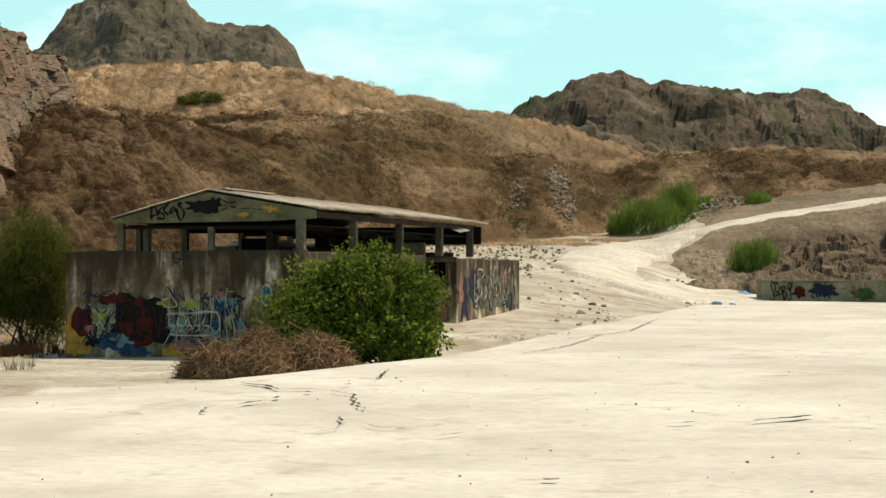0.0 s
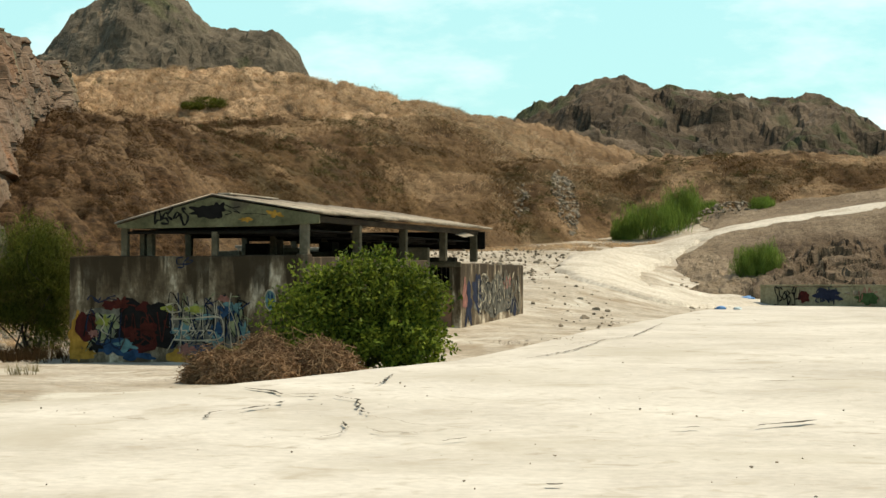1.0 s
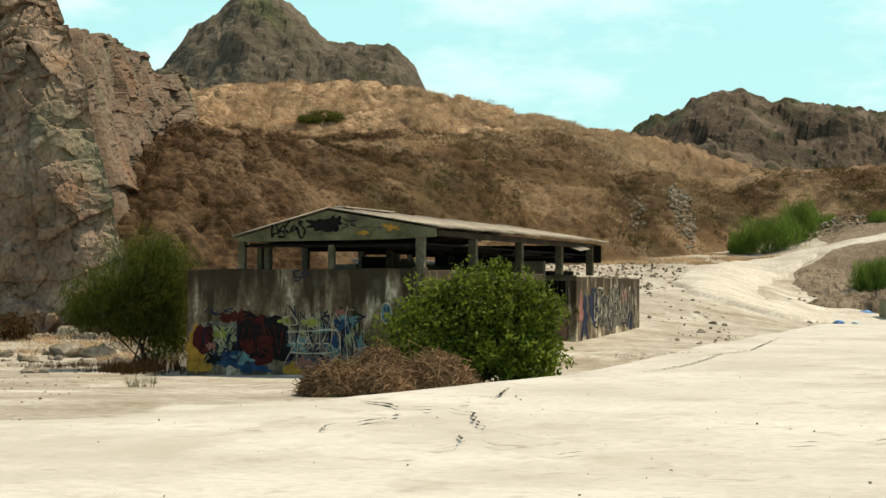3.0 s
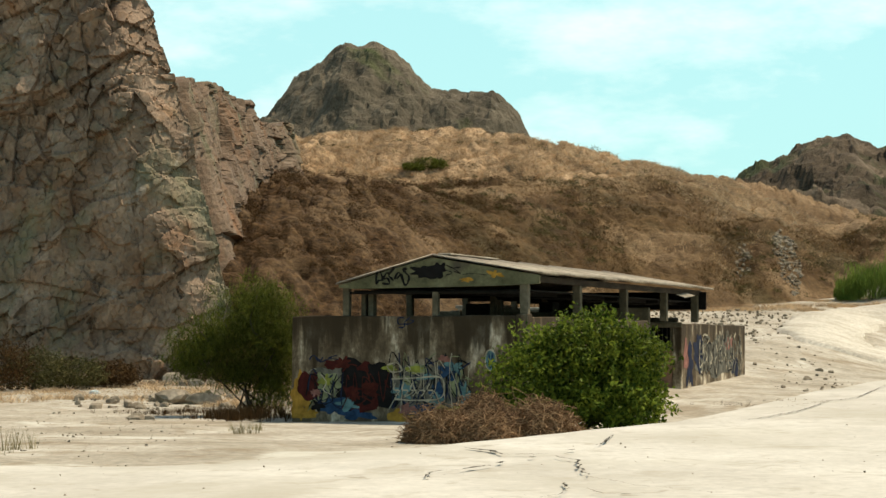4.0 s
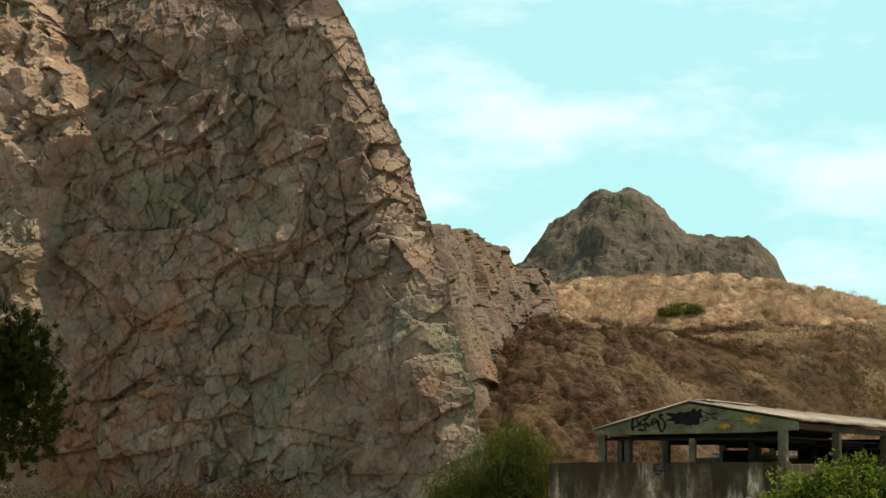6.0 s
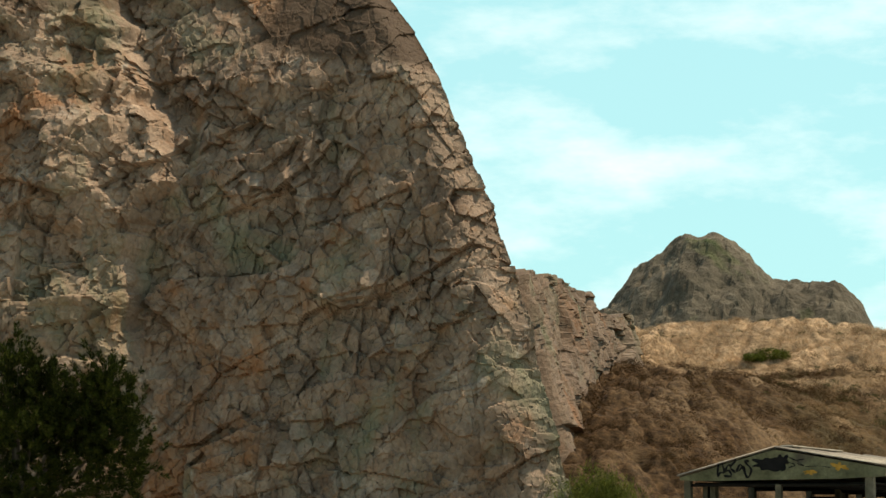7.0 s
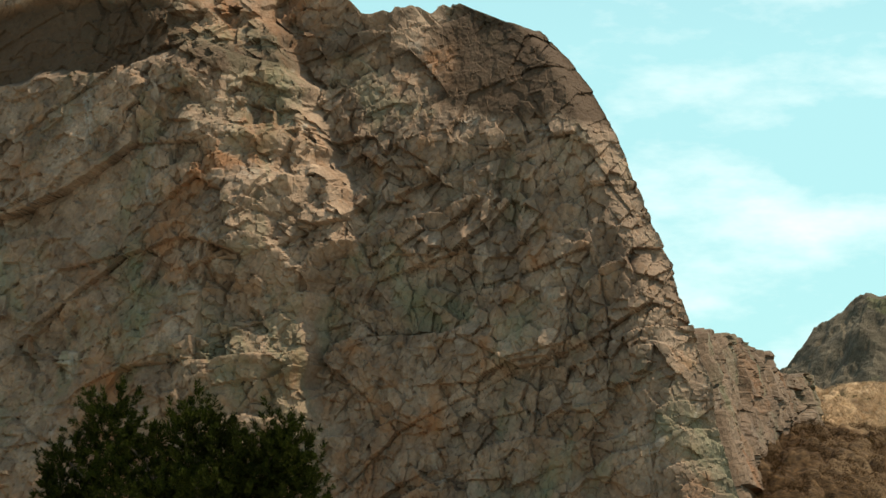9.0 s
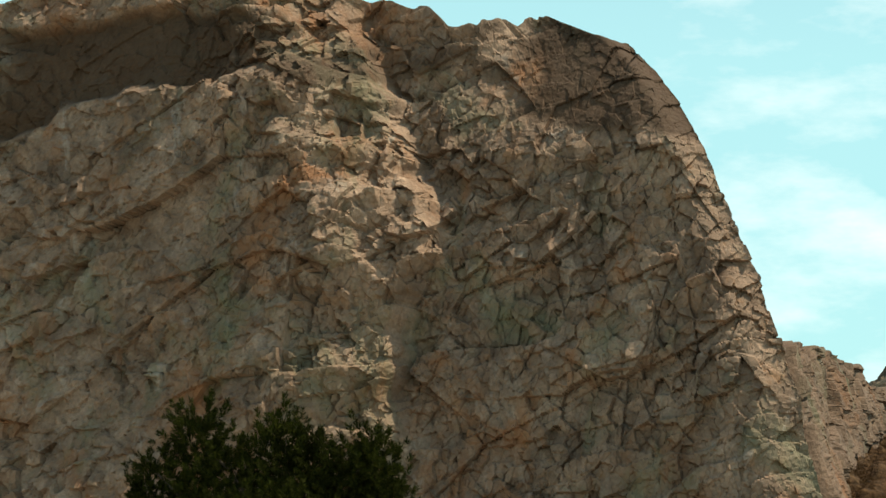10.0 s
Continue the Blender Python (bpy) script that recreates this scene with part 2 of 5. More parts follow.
def facets(x, y, z, seed=0):
    """Broken blocks: each cell has its own step and tilt. Returns relief and the nearness to a joint."""
    fx, fy, fz = (np.floor(v).astype(np.int64) for v in (x, y, z))
    best, second, relief = np.full(x.shape, 9.0), np.full(x.shape, 9.0), np.zeros(x.shape)
    for i in (-1, 0, 1):
        for j in (-1, 0, 1):
            for k in (-1, 0, 1):
                cx, cy, cz = fx + i, fy + j, fz + k
                dx, dy, dz = (x - cx - hashed(cx, cy, cz, seed), y - cy - hashed(cx, cy, cz, seed + 1), z - cz - hashed(cx, cy, cz, seed + 2))
                d = np.sqrt(dx * dx + dy * dy + dz * dz)
                r = (hashed(cx, cy, cz, seed + 3) - 0.5) + (hashed(cx, cy, cz, seed + 4) - 0.5) * dx * 1.6 + (hashed(cx, cy, cz, seed + 5) - 0.5) * dz * 1.6
                near = d < best
                second = np.where(near, best, np.minimum(second, d))
                relief = np.where(near, r, relief)
                best = np.where(near, d, best)
    return relief, second - best


def block_tone(x, y, seed=0):
    """A random number for each cell of a plane, and the distance from the cell's middle."""
    fx, fy = np.floor(x).astype(np.int64), np.floor(y).astype(np.int64)
    best, tone = np.full(x.shape, 9.0), np.zeros(x.shape)
    for i in (-1, 0, 1):
        for j in (-1, 0, 1):
            cx, cy = fx + i, fy + j
            d = np.hypot(x - cx - hashed(cx, cy, cx * 0, seed), y - cy - hashed(cx, cy, cx * 0, seed + 1))
            near = d < best
            tone, best = np.where(near, hashed(cx, cy, cx * 0, seed + 3), tone), np.minimum(d, best)
    return tone, best


def tussocks(x, y, seed):
    """Round clumps of uneven height, 0 to 1."""
    wx, wy = x + .35 * value_noise(x * 1.7, y * 1.7, x * 0, seed + 5), y + .35 * value_noise(x * 1.7, y * 1.7, x * 0, seed + 6)
    tone, d = block_tone(wx, wy, seed)
    return (.35 + .65 * tone) * np.sqrt(np.clip(1 - (d / .72) ** 2, 0, 1))


def smooth(a, lo, hi):
    t = np.clip((a - lo) / (hi - lo), 0, 1)
    return t * t * (3 - 2 * t)


# ---- mesh helpers ----
def mesh(name, verts, faces, material, soft=False):
    me = bpy.data.meshes.new(name)
    verts, faces = np.asarray(verts, np.float32), np.asarray(faces, np.int32)
    me.vertices.add(len(verts))
    me.vertices.foreach_set("co", verts.ravel())
    k = faces.shape[1]
    me.loops.add(faces.size)
    me.loops.foreach_set("vertex_index", faces.ravel())
    me.polygons.add(len(faces))
    me.polygons.foreach_set("loop_start", np.arange(0, faces.size, k, dtype=np.int32))
    me.polygons.foreach_set("use_smooth", np.full(len(faces), soft))
    me.update(calc_edges=True)
    me.materials.append(material)
    return me


def sheet(name, X, Y, Z, material, soft=True):
    """A surface over a grid of points."""
    a, b = X.shape
    i = np.arange(a * b).reshape(a, b)
    faces = np.stack([i[:-1, :-1], i[1:, :-1], i[1:, 1:], i[:-1, 1:]], -1).reshape(-1, 4)
    return new(name, mesh(name, np.stack([X, Y, Z], -1).reshape(-1, 3), faces, material, soft))


def marked(ob, **values):
    """Numbers at the points of a sheet, for its material to read."""
    for key, v in values.items():
        ob.data.attributes.new(key, "FLOAT", "POINT").data.foreach_set("value", np.asarray(v, np.float32).ravel())
    return ob


def part(name, bm, material, parent=None, label="", soft=False):
    me = bpy.data.meshes.new(name)
    bmesh.ops.recalc_face_normals(bm, faces=bm.faces)
    if soft:
        for f in bm.faces:
            f.smooth = True
    bm.to_mesh(me)
    bm.free()
    me.materials.append(material)
    ob = new(name, me)
    ob.parent = parent
    return tagged(ob, label)


def empty(name, place, turn=0.0):
    ob = new(name)
    ob.matrix_basis = pose(*place, 0, 0, turn)
    return ob


def box(bm, lo, hi, bevel=0.0):
    made = bmesh.ops.create_cube(bm, size=1)["verts"]
    for v in made:
        v.co = Vector([lo[k] + (v.co[k] + 0.5) * (hi[k] - lo[k]) for k in range(3)])
    if bevel:
        edges = list({e for v in made for e in v.link_edges})
        bmesh.ops.bevel(bm, geom=edges, offset=bevel, segments=1, affect="EDGES")
    return bm


def boxed(name, lo, hi, material, parent, label="", bevel=0.012):
    return part(name, box(bmesh.new(), lo, hi, bevel), material, parent, label)


# ---- the lie of the land ----
LEFT_Y, LEFT_Z = (0, 45, 63, 76, 90, 105, 130, 400, 3000), (-.05, 0, .05, .2, .8, 1.5, 3, 6, 6)
MID_Y, MID_Z = (0, 45, 56, 63, 85, 105, 130, 400, 3000), (-.05, -.02, .5, .82, 1.85, 3.3, 5, 8, 8)
CREST_X, CREST_Z = (5.5, 8.7, 10.4, 12.2, 14.3, 18.2, 30, 60), (2.5, 2.75, 3.1, 3.45, 3.75, 4.3, 5.6, 6)
EDGE_X, EDGE_Y = (-60, -5.25, -3.54, -1.31, .15, 1.59, 3.58, 8.64, 11.2, 60), (22, 28.8, 31.4, 36.5, 40.1, 46.9, 57.9, 79.7, 87, 88)


def slab_z(x, y):
    return 0.0105 * np.maximum(y - 21.5, 0) * smooth(x, -9, -3) + 0.02


def slab_edge(x):
    return np.interp(x, EDGE_X, EDGE_Y) + 0.25 * value_noise(x * 0.9, x * 0, x * 0, 5) + 0.08 * value_noise(x * 4, x * 0, x * 0, 6)


def right_land(x, y):
    crest = np.interp(x, CREST_X, CREST_Z)
    low = np.interp(y, (0, 60, 86, 90), (-.05, .3, .6, 1.1))
    rise = np.clip((y - 90) / 10, 0, 1)
    return low + (crest - low) * rise * (0.6 + 0.4 * rise) + 0.125 * np.clip(y - 100, 0, 9) + 0.05 * np.clip(y - 109, 0, 30)


def land(x, y):
    a, b, c = np.interp(y, LEFT_Y, LEFT_Z), np.interp(y, MID_Y, MID_Z), right_land(x, y)
    z = a + (b - a) * smooth(x, -9, -4)
    z = z + (c - z) * smooth(x, 5.5, 10)
    z = z + (0.05 * fractal(x * .35, y * .35, y * 0, 3, 2) + 0.12 * smooth(y, 105, 112) * fractal(x * .3, y * .3, y * 0, 4, 7)) * smooth(y, 8, 50)
    behind, flush = y - np.interp(x, EDGE_X, EDGE_Y), slab_z(x, y)
    z = np.where(z > flush, flush - 0.02 + (z - flush) * smooth(behind, 0, 25 - 21 * smooth(x, 6, 10)) ** 0.8, z)
    under = smooth(-behind, -0.3, 1.2)
    return z * (1 - under) + np.minimum(z, flush - 0.15) * under


xs = np.concatenate([[-2500, -900, -400, -200, -120], np.linspace(-70, -22, 60), np.linspace(-21, 32, 320), np.linspace(34, 80, 40), [120, 200, 400, 900, 2500]])
ys = np.concatenate([[-2500, -800, -200, -60, -20, 0], np.linspace(6, 26, 30), np.linspace(26.4, 115, 420), [120, 130, 150, 200, 300, 500, 1000, 2500]])
GX, GY = np.meshgrid(xs, ys, indexing="ij")
tagged(sheet("ground", GX, GY, land(GX, GY), m_ground), "dusty pale dirt and gravel quarry floor", "ground", kind="structure")

sx = np.concatenate([np.linspace(-60, -10, 40), np.linspace(-9.8, 16, 360), np.linspace(16.5, 60, 40)])
st = np.concatenate([np.linspace(0, 0.97, 160), np.linspace(0.972, 1, 12), [1.0]])
SX, ST = np.meshgrid(sx, st, indexing="ij")
SY = -30 + (slab_edge(SX) + 30) * ST
SZ = slab_z(SX, SY) + 0.02 * fractal(SX * .25, SY * .25, SY * 0, 3, 21) * smooth(SY, 0, 30)
SZ[:, -1] -= 0.35
SZ[:, -2] -= 0.03
slab = tagged(sheet("pavement", SX, SY, SZ, m_slab), "pale bleached cracked concrete yard slab", "pavement", kind="structure")


def bank_rock():
    """Brown ledgy rock, dusty where the slope is gentle."""
    m, n, l, p = nodes_of("brown_bank_rock")
    a = tex(n, l, "ShaderNodeTexNoise", 0.5, Detail=7.0, Roughness=0.66)
    b = tex(n, l, "ShaderNodeTexNoise", 4.5, (1, 1, 1.6), Detail=6.0, Roughness=0.72)
    c = ramp(n, l, a.outputs["Fac"], [(0.3, (0.05, 0.033, 0.019)), (0.5, (0.092, 0.063, 0.038)), (0.7, (0.16, 0.118, 0.077))])
    c = mixed(n, l, mark(n, "dust"), c, ramp(n, l, a.outputs["Fac"], [(0.3, (0.145, 0.107, 0.067)), (0.7, (0.265, 0.207, 0.143))]))
    c = mixed(n, l, 1.0, c, ramp(n, l, b.outputs["Fac"], [(0.3, grey(0.6)), (0.7, grey(1.3))]), "MULTIPLY")
    l.new(c, p.inputs["Base Color"])
    p.inputs["Roughness"].default_value, p.inputs["Specular IOR Level"].default_value = 0.92, 0.15
    k = n.new("ShaderNodeBump")
    k.inputs["Strength"].default_value, k.inputs["Distance"].default_value = 0.8, 0.1
    l.new(b.outputs["Fac"], k.inputs["Height"])
    l.new(k.outputs["Normal"], p.inputs["Normal"])
    return m


m_bank = bank_rock()
kx, ky = np.linspace(6.5, 34, 400), np.linspace(78, 116, 330)
KX, KY = np.meshgrid(kx, ky, indexing="ij")
wob = fractal(KX * .4, KY * .4, KX * 0, 3, 14)
inside = smooth(KX + .8 * wob - .25 * np.clip(KY - 99, -3, 6), 9.4, 10.6) * smooth(KY + wob * .5 - np.maximum(88.4 - 1.15 * np.maximum(KX - 11, 0), 79), 0, 1)
# ledges dip towards the yard's middle
along, up_dip = KX * .8 - KY * .35 + wob, KX * .5 + KY * .5
crag, joint = facets(along * .8, up_dip * .22, KX * .1, 12)
crag2, _ = facets(along * 2.1, up_dip * .6, KX * .1, 13)
crag3, _ = facets(KX * 4.5, KY * 2.2, KX * .1, 15)
steep = smooth(KX + wob, 11.2, 13) * (1 - smooth(KY, 96.5, 99.5))
level, calm = land(KX, KY), 1 - .75 * smooth(KY, 96.5, 98.5)
KZ = level + (0.33 + .15 * calm) * inside - 0.25 + calm * (.65 * crag + .3 * crag2 - .18 * np.exp(-joint * 12)) * inside * (.12 + .88 * steep) + calm * (.1 * crag3 + .08 * fractal(KX * 1.6, KY * 1.2, KX * 0, 3, 16)) * inside
KZ = np.where(inside > .4, np.maximum(KZ, level + .03), KZ)
tagged(marked(sheet("bank", KX, KY, KZ, m_bank, False), dust=np.clip(1.15 - 1.15 * smooth(KX + wob, 10.5, 12.5) * (1 - .6 * smooth(KY, 97, 100)) + .25 * wob, 0, 1)), "brown rocky bank below the track", "bank", kind="structure")

# ---- hills ----
def grass_hill_z(x, y):
    y0 = y
    y = y - 12 * smooth(x, 0, 9)
    c1 = np.interp(x, (-60, -22, -7.6, -2.2, 1.8, 4, 9, 60), (9.3, 9.0, 9.1, 9.0, 8.4, 7.6, 6.8, 6.8))
    c2 = np.interp(x, (-60, -22, -19, -7.3, -2.6, .5, 7, 12, 60), (13.0, 12.2, 12.9, 12.8, 11.6, 10.9, 10.6, 9.0, 8.5))
    base = land(x, y0) - 0.6
    side = smooth(x, -15, 0)
    foot, lip = 74 + 23 * side, 101 + 14 * side
    f1 = np.clip((y - foot) / (lip - foot), 0, 1) ** (.5 + .4 * side) * np.maximum(smooth(x, -15.3, -13.6), smooth(y, 78, 80))
    f2 = np.clip((y - 122) / 11, 0, 1) ** 0.8
    c1 = 1.5 + (c1 - 1.5) * lip / 115
    z = base * (1 - f1) + c1 * f1 + np.clip(y - lip, 0, 8) * 0.03 * f1
    z = z + (c2 - z) * f2
    rough = smooth(y, 74, 80) * smooth(z - land(x, y0), -.2, .6)
    scrubby = 1 - smooth(x + .25 * (y - 97) + 2 * value_noise(x * .3, y * .3, y * 0, 34), -13, -9)
    clumps = tussocks(x * 1.05, y * .8, 36) * (.36 + .34 * scrubby + .2 * smooth(y, 117, 121)) + tussocks(x * 2.3, y * 1.7, 37) * (.17 + .16 * scrubby)
    z = z + (0.4 * fractal(x * .16, y * .16, y * 0, 4, 31) + 0.1 * fractal(x * .9, y * .9, y * 0, 3, 33) + clumps - .25) * rough
    return z - 9 * smooth(y, 140, 175)


def straw_on_hill(x, y):
    """How thick the dry grass stands: all over the upper terrace, along the lip of the lower, in patches below."""
    y0 = y
    y = y - 12 * smooth(x, 0, 9) + .8 * value_noise(x * .5, y * .3, x * 0, 38)
    edge = 101 + 14 * smooth(x, -15, 0)
    lip = smooth(y, edge - 4.5, edge - .5) * (.3 + .3 * value_noise(x * .4, y * .4, x * 0, 40))
    top = smooth(y, 117, 121) * (.45 + .75 * tussocks(x * 1.05, y0 * .8, 36)) * (.85 + .35 * fractal(x * .5, y * .4, x * 0, 3, 41)) * (1 - .9 * smooth(x, -4, 1))
    # clumps by the cliff: straw tips, their sunlit tops lightened in the colour too
    top = np.maximum(top, .14 * tussocks(x * 1.05, y0 * .8, 36) ** 2 * (1 - smooth(x, -13, -8)))
    return np.clip(np.maximum(np.maximum(lip, top), .22 * smooth(fractal(x * .3, y * .25, x * 0, 3, 39), .0, .9) * (1 - smooth(-x, 12, 15))), 0, 1)


hx = np.concatenate([np.linspace(-48, -25.2, 40), np.linspace(-25, 12, 400), np.linspace(12.3, 40, 90)])
hy = np.concatenate([np.linspace(72, 136, 480), np.linspace(137, 190, 40)])
HX, HY = np.meshgrid(hx, hy, indexing="ij")
tagged(marked(sheet("hill", HX, HY, grass_hill_z(HX, HY), m_hill), straw=straw_on_hill(HX, HY), litter=.95 * (1 - smooth(HX + .25 * (HY - 97) + 2 * value_noise(HX * .3, HY * .3, HX * 0, 34), -12, -5)) * (1 - smooth(HY, 112, 118))), "terraced spoil hill overgrown with dry straw grass", "hill", kind="structure")


def berm_z(x, y):
    c = np.interp(x, (-6, -2.4, .4, 4.3, 13.5, 20.5, 60), (3.5, 5.3, 6.5, 6.9, 7.6, 7.5, 7.5))
    y = y - 6 * smooth(x, 3.5, 8.5)
    f = np.clip((y - 102) / 10, 0, 1) ** 0.85
    base = land(x, y) - 0.5
    z = base * (1 - f) + c * f
    clumps = tussocks(x * .9, y * .7, 45) * .34 + tussocks(x * 2.1, y * 1.5, 46) * .15
    z = z + (0.3 * fractal(x * .3, y * .3, y * 0, 4, 41) + 0.1 * fractal(x * 1.1, y * 1.1, y * 0, 3, 43) + clumps - .22) * smooth(y, 102, 105)
    return z - 6 * smooth(y, 114, 124)


bx, by = np.linspace(-7, 40, 420), np.linspace(101, 131, 210)
BX, BY = np.meshgrid(bx, by, indexing="ij")
tagged(marked(sheet("berm", BX, BY, berm_z(BX, BY) - 4 * (1 - smooth(BX, -7, -3)), m_hill), straw=.5 * smooth(fractal(BX * .35, BY * .35, BX * 0, 3, 47) + .8 * smooth(BY - 6 * smooth(BX, 3.5, 8.5), 109, 113), -.1, 1.1)), "low rubble berm with dry scrub and loose stones", "berm", kind="structure")


def rocky_ridge(name, xs, prof_x, prof_z, y0, front, back, base, seed, label, material):
    X, Y = np.meshgrid(xs, np.concatenate([np.linspace(y0 - front, y0 + 4, 130), np.linspace(y0 + 5, y0 + back, 30)]), indexing="ij")
    d = np.where(Y < y0, (y0 - Y) / front, (Y - y0) / back)
    d = d + 0.12 * fractal(X * .09, Y * .09, X * 0, 4, seed + 3) * smooth(d, 0, .3)
    top = np.interp(X, prof_x, prof_z)
    Z = base + (top - base) * (1 - smooth(d, 0.0, 1.0) ** 0.8)
    f1, e1 = facets(X * .16, Y * .16, Z * .16, seed)
    f2, e2 = facets(X * .45, Y * .3, Z * .45, seed + 9)
    f3, e3 = facets(X * 1.1, Y * .8, Z * .9, seed + 19)
    Z = Z + .75 * f1 * smooth(d, 0.02, .2) + .4 * f2 * (.4 + .6 * smooth(d, 0, .12)) + .3 * f3 + 0.35 * fractal(X * .5, Y * .5, Z * .5, 4, seed + 5)
    return tagged(sheet(name, X, Y, Z, material, False), label, "rock hill", kind="structure")


rocky_ridge("rock_peak", np.linspace(-60, -6, 230), (-60, -44, -36.4, -34, -29, -26.4, -23.3, -21.3, -18.2, -15.7, -13.6, -12, -10.5, -6),
            (14, 16, 22.4, 25.6, 28.9, 28.9, 26.6, 24.3, 24.1, 24.4, 22.4, 19.5, 14, 11), 220, 26, 40, 8, 51, "grey-brown rock peak with sparse green scrub", m_far_rock)
rocky_ridge("rock_ridge", np.linspace(0, 90, 300), (0, 6, 7.3, 8.6, 9.4, 11.6, 12.1, 16.6, 19.6, 25, 30, 34.6, 37, 40.5, 42, 60, 90),
            (13, 16.5, 17.7, 18.6, 18.2, 19.3, 19.9, 21.1, 19.8, 19.4, 18.7, 19.3, 18, 15.8, 15.2, 14, 12), 230, 60, 40, 6, 71, "dark scrubby rock ridge on the skyline", m_ridge)

# ---- cliff ----
# the right-hand arris leans back over the face: its x at each height
ARRIS_Z = (-1, 0, 3.2, 5.7, 8.1, 10.5, 12.1, 13.7, 15.3, 17.2, 19.0, 20.4, 21.7, 22.6, 26)
ARRIS_X = (-13.1, -13.4, -14.27, -15.1, -15.75, -16.5, -17.05, -17.85, -18.5, -19.4, -20.3, -21.2, -22.3, -23.6, -28)
TOP_X = (-75, -47, -45, -42.5, -36, -31, -29.4, -28.5, -27.6, -26.4, -25, -23.4, -22.2, -20)
TOP_Z = (23.5, 22.7, 23.1, 23.3, 23.6, 23.2, 22.8, 22.4, 22.4, 22.4, 22.6, 22.75, 22.0, 21.2)
RIB_Z, RIB_X = (0, 8.4, 12, 13.5, 17.7, 21.9, 26), (-29.0, -29.1, -29.3, -28.3, -29.7, -32.0, -33)


def face_noise(x, y, z, rough):
    """Broken blocks of four sizes; the joints climb to the right."""
    wx, wz = x + .22 * value_noise(x * .4, y * .4, z * .4, 77), z + .22 * value_noise(x * .4, y * .4, z * .4, 78)
    q, r = np.cos(0.45) * wx + np.sin(0.45) * wz, np.cos(0.45) * wz - np.sin(0.45) * wx
    f1, e1 = facets(q * .2, y * .1, r * .36, 81)
    f2, e2 = facets(q * .55 + .3 * f1, y * .3, r * .95, 91)
    f3, e3 = facets(wx * 1.9, y * .8, wz * 1.6, 95)
    f4, _ = facets(x * 5.2, y * 2, z * 4.4, 97)
    quiet = .5 + .7 * smooth(fractal(x * .2, y * .1, z * .2, 3, 84), -.5, .8)
    relief = .45 * f1 - .05 * np.exp(-e1 * 40) + (.34 * f2 - .02 * np.exp(-e2 * 30)) * quiet + (.27 * f3 - .02 * np.exp(-e3 * 16)) * quiet + .065 * f4
    tone = .45 * block_tone(q * .55, r * .95, 92)[0] + .55 * block_tone(wx * 1.9, wz * 1.6, 96)[0]
    return relief * rough + .5 * fractal(x * .12, y * .12, z * .1, 3, 85), tone


xb = np.concatenate([np.linspace(-75, -48.5, 40), np.linspace(-48.3, -36.05, 200), np.linspace(-36, -13.4, 600)])
lean = np.clip((xb + 36) / 22.6, 0, 1) ** 1.6
top = np.interp(xb + lean * (np.interp(20.5, ARRIS_Z, ARRIS_X) + 13.4), TOP_X, TOP_Z)
top = top + .22 * value_noise(xb * .8, xb * 0, xb * 0, 86) + .07 * value_noise(xb * 2, xb * 0, xb * 0, 88)
ch = np.linspace(-0.03, 1, 430)
CZ = top[:, None] * ch[None, :]
CX = xb[:, None] + lean[:, None] * (np.interp(CZ, ARRIS_Z, ARRIS_X) + 13.4)
rib = CX - np.interp(CZ, RIB_Z, RIB_X) + .45 * value_noise(CX * .15, CZ * .45, CZ * 0, 83) + .35 * value_noise(CX * .5, CZ * 1.4, CZ * 0, 82)
lobe = 1 - .6 * smooth(rib, -3.6, -.3) - .4 * smooth(rib, -.6, .1)
CY = 77 - 3.3 * lobe - .10 * np.maximum(-33 - CX, 0) + .17 * CZ + .38 * np.maximum(CZ - 17.3, 0) * smooth(CX, -29, -25)
near_arris = smooth(np.broadcast_to(xb[:, None], CX.shape), -15.6, -13.4)
CY = CY + .8 * near_arris ** 2
CX = CX * (1 + .38 * np.maximum(CZ - 17.3, 0) * smooth(CX, -29, -25) / 80)
patch = fractal(CX * .35, CZ * .5, CZ * 0, 4, 89)
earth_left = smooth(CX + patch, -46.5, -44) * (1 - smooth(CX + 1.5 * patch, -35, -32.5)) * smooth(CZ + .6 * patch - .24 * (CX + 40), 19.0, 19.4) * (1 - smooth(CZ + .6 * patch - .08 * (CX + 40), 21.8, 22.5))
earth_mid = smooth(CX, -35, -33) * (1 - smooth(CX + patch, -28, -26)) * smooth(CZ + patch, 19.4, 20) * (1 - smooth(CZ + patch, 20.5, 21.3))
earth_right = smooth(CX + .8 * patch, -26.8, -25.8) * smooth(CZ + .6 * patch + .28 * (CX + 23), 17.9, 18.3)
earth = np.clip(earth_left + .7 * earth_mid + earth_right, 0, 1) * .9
rough = (1 + .7 * np.exp(-((rib + 2.2) / 3.2) ** 2)) * (1 - .55 * earth)
relief, tone = face_noise(CX, CY, CZ, rough)
relief = (relief - .5 * earth_left) * (1 - .4 * smooth(ch, .97, 1)[None, :])
# rib made paler: fresh stone, with the sun on it painted into tone
tone = np.clip(tone + .45 * np.exp(-((rib + 1.3) / 1.5) ** 2), 0, 1)
CX, CY = CX + relief * .45 * near_arris, CY - relief * (1 - .3 * near_arris)
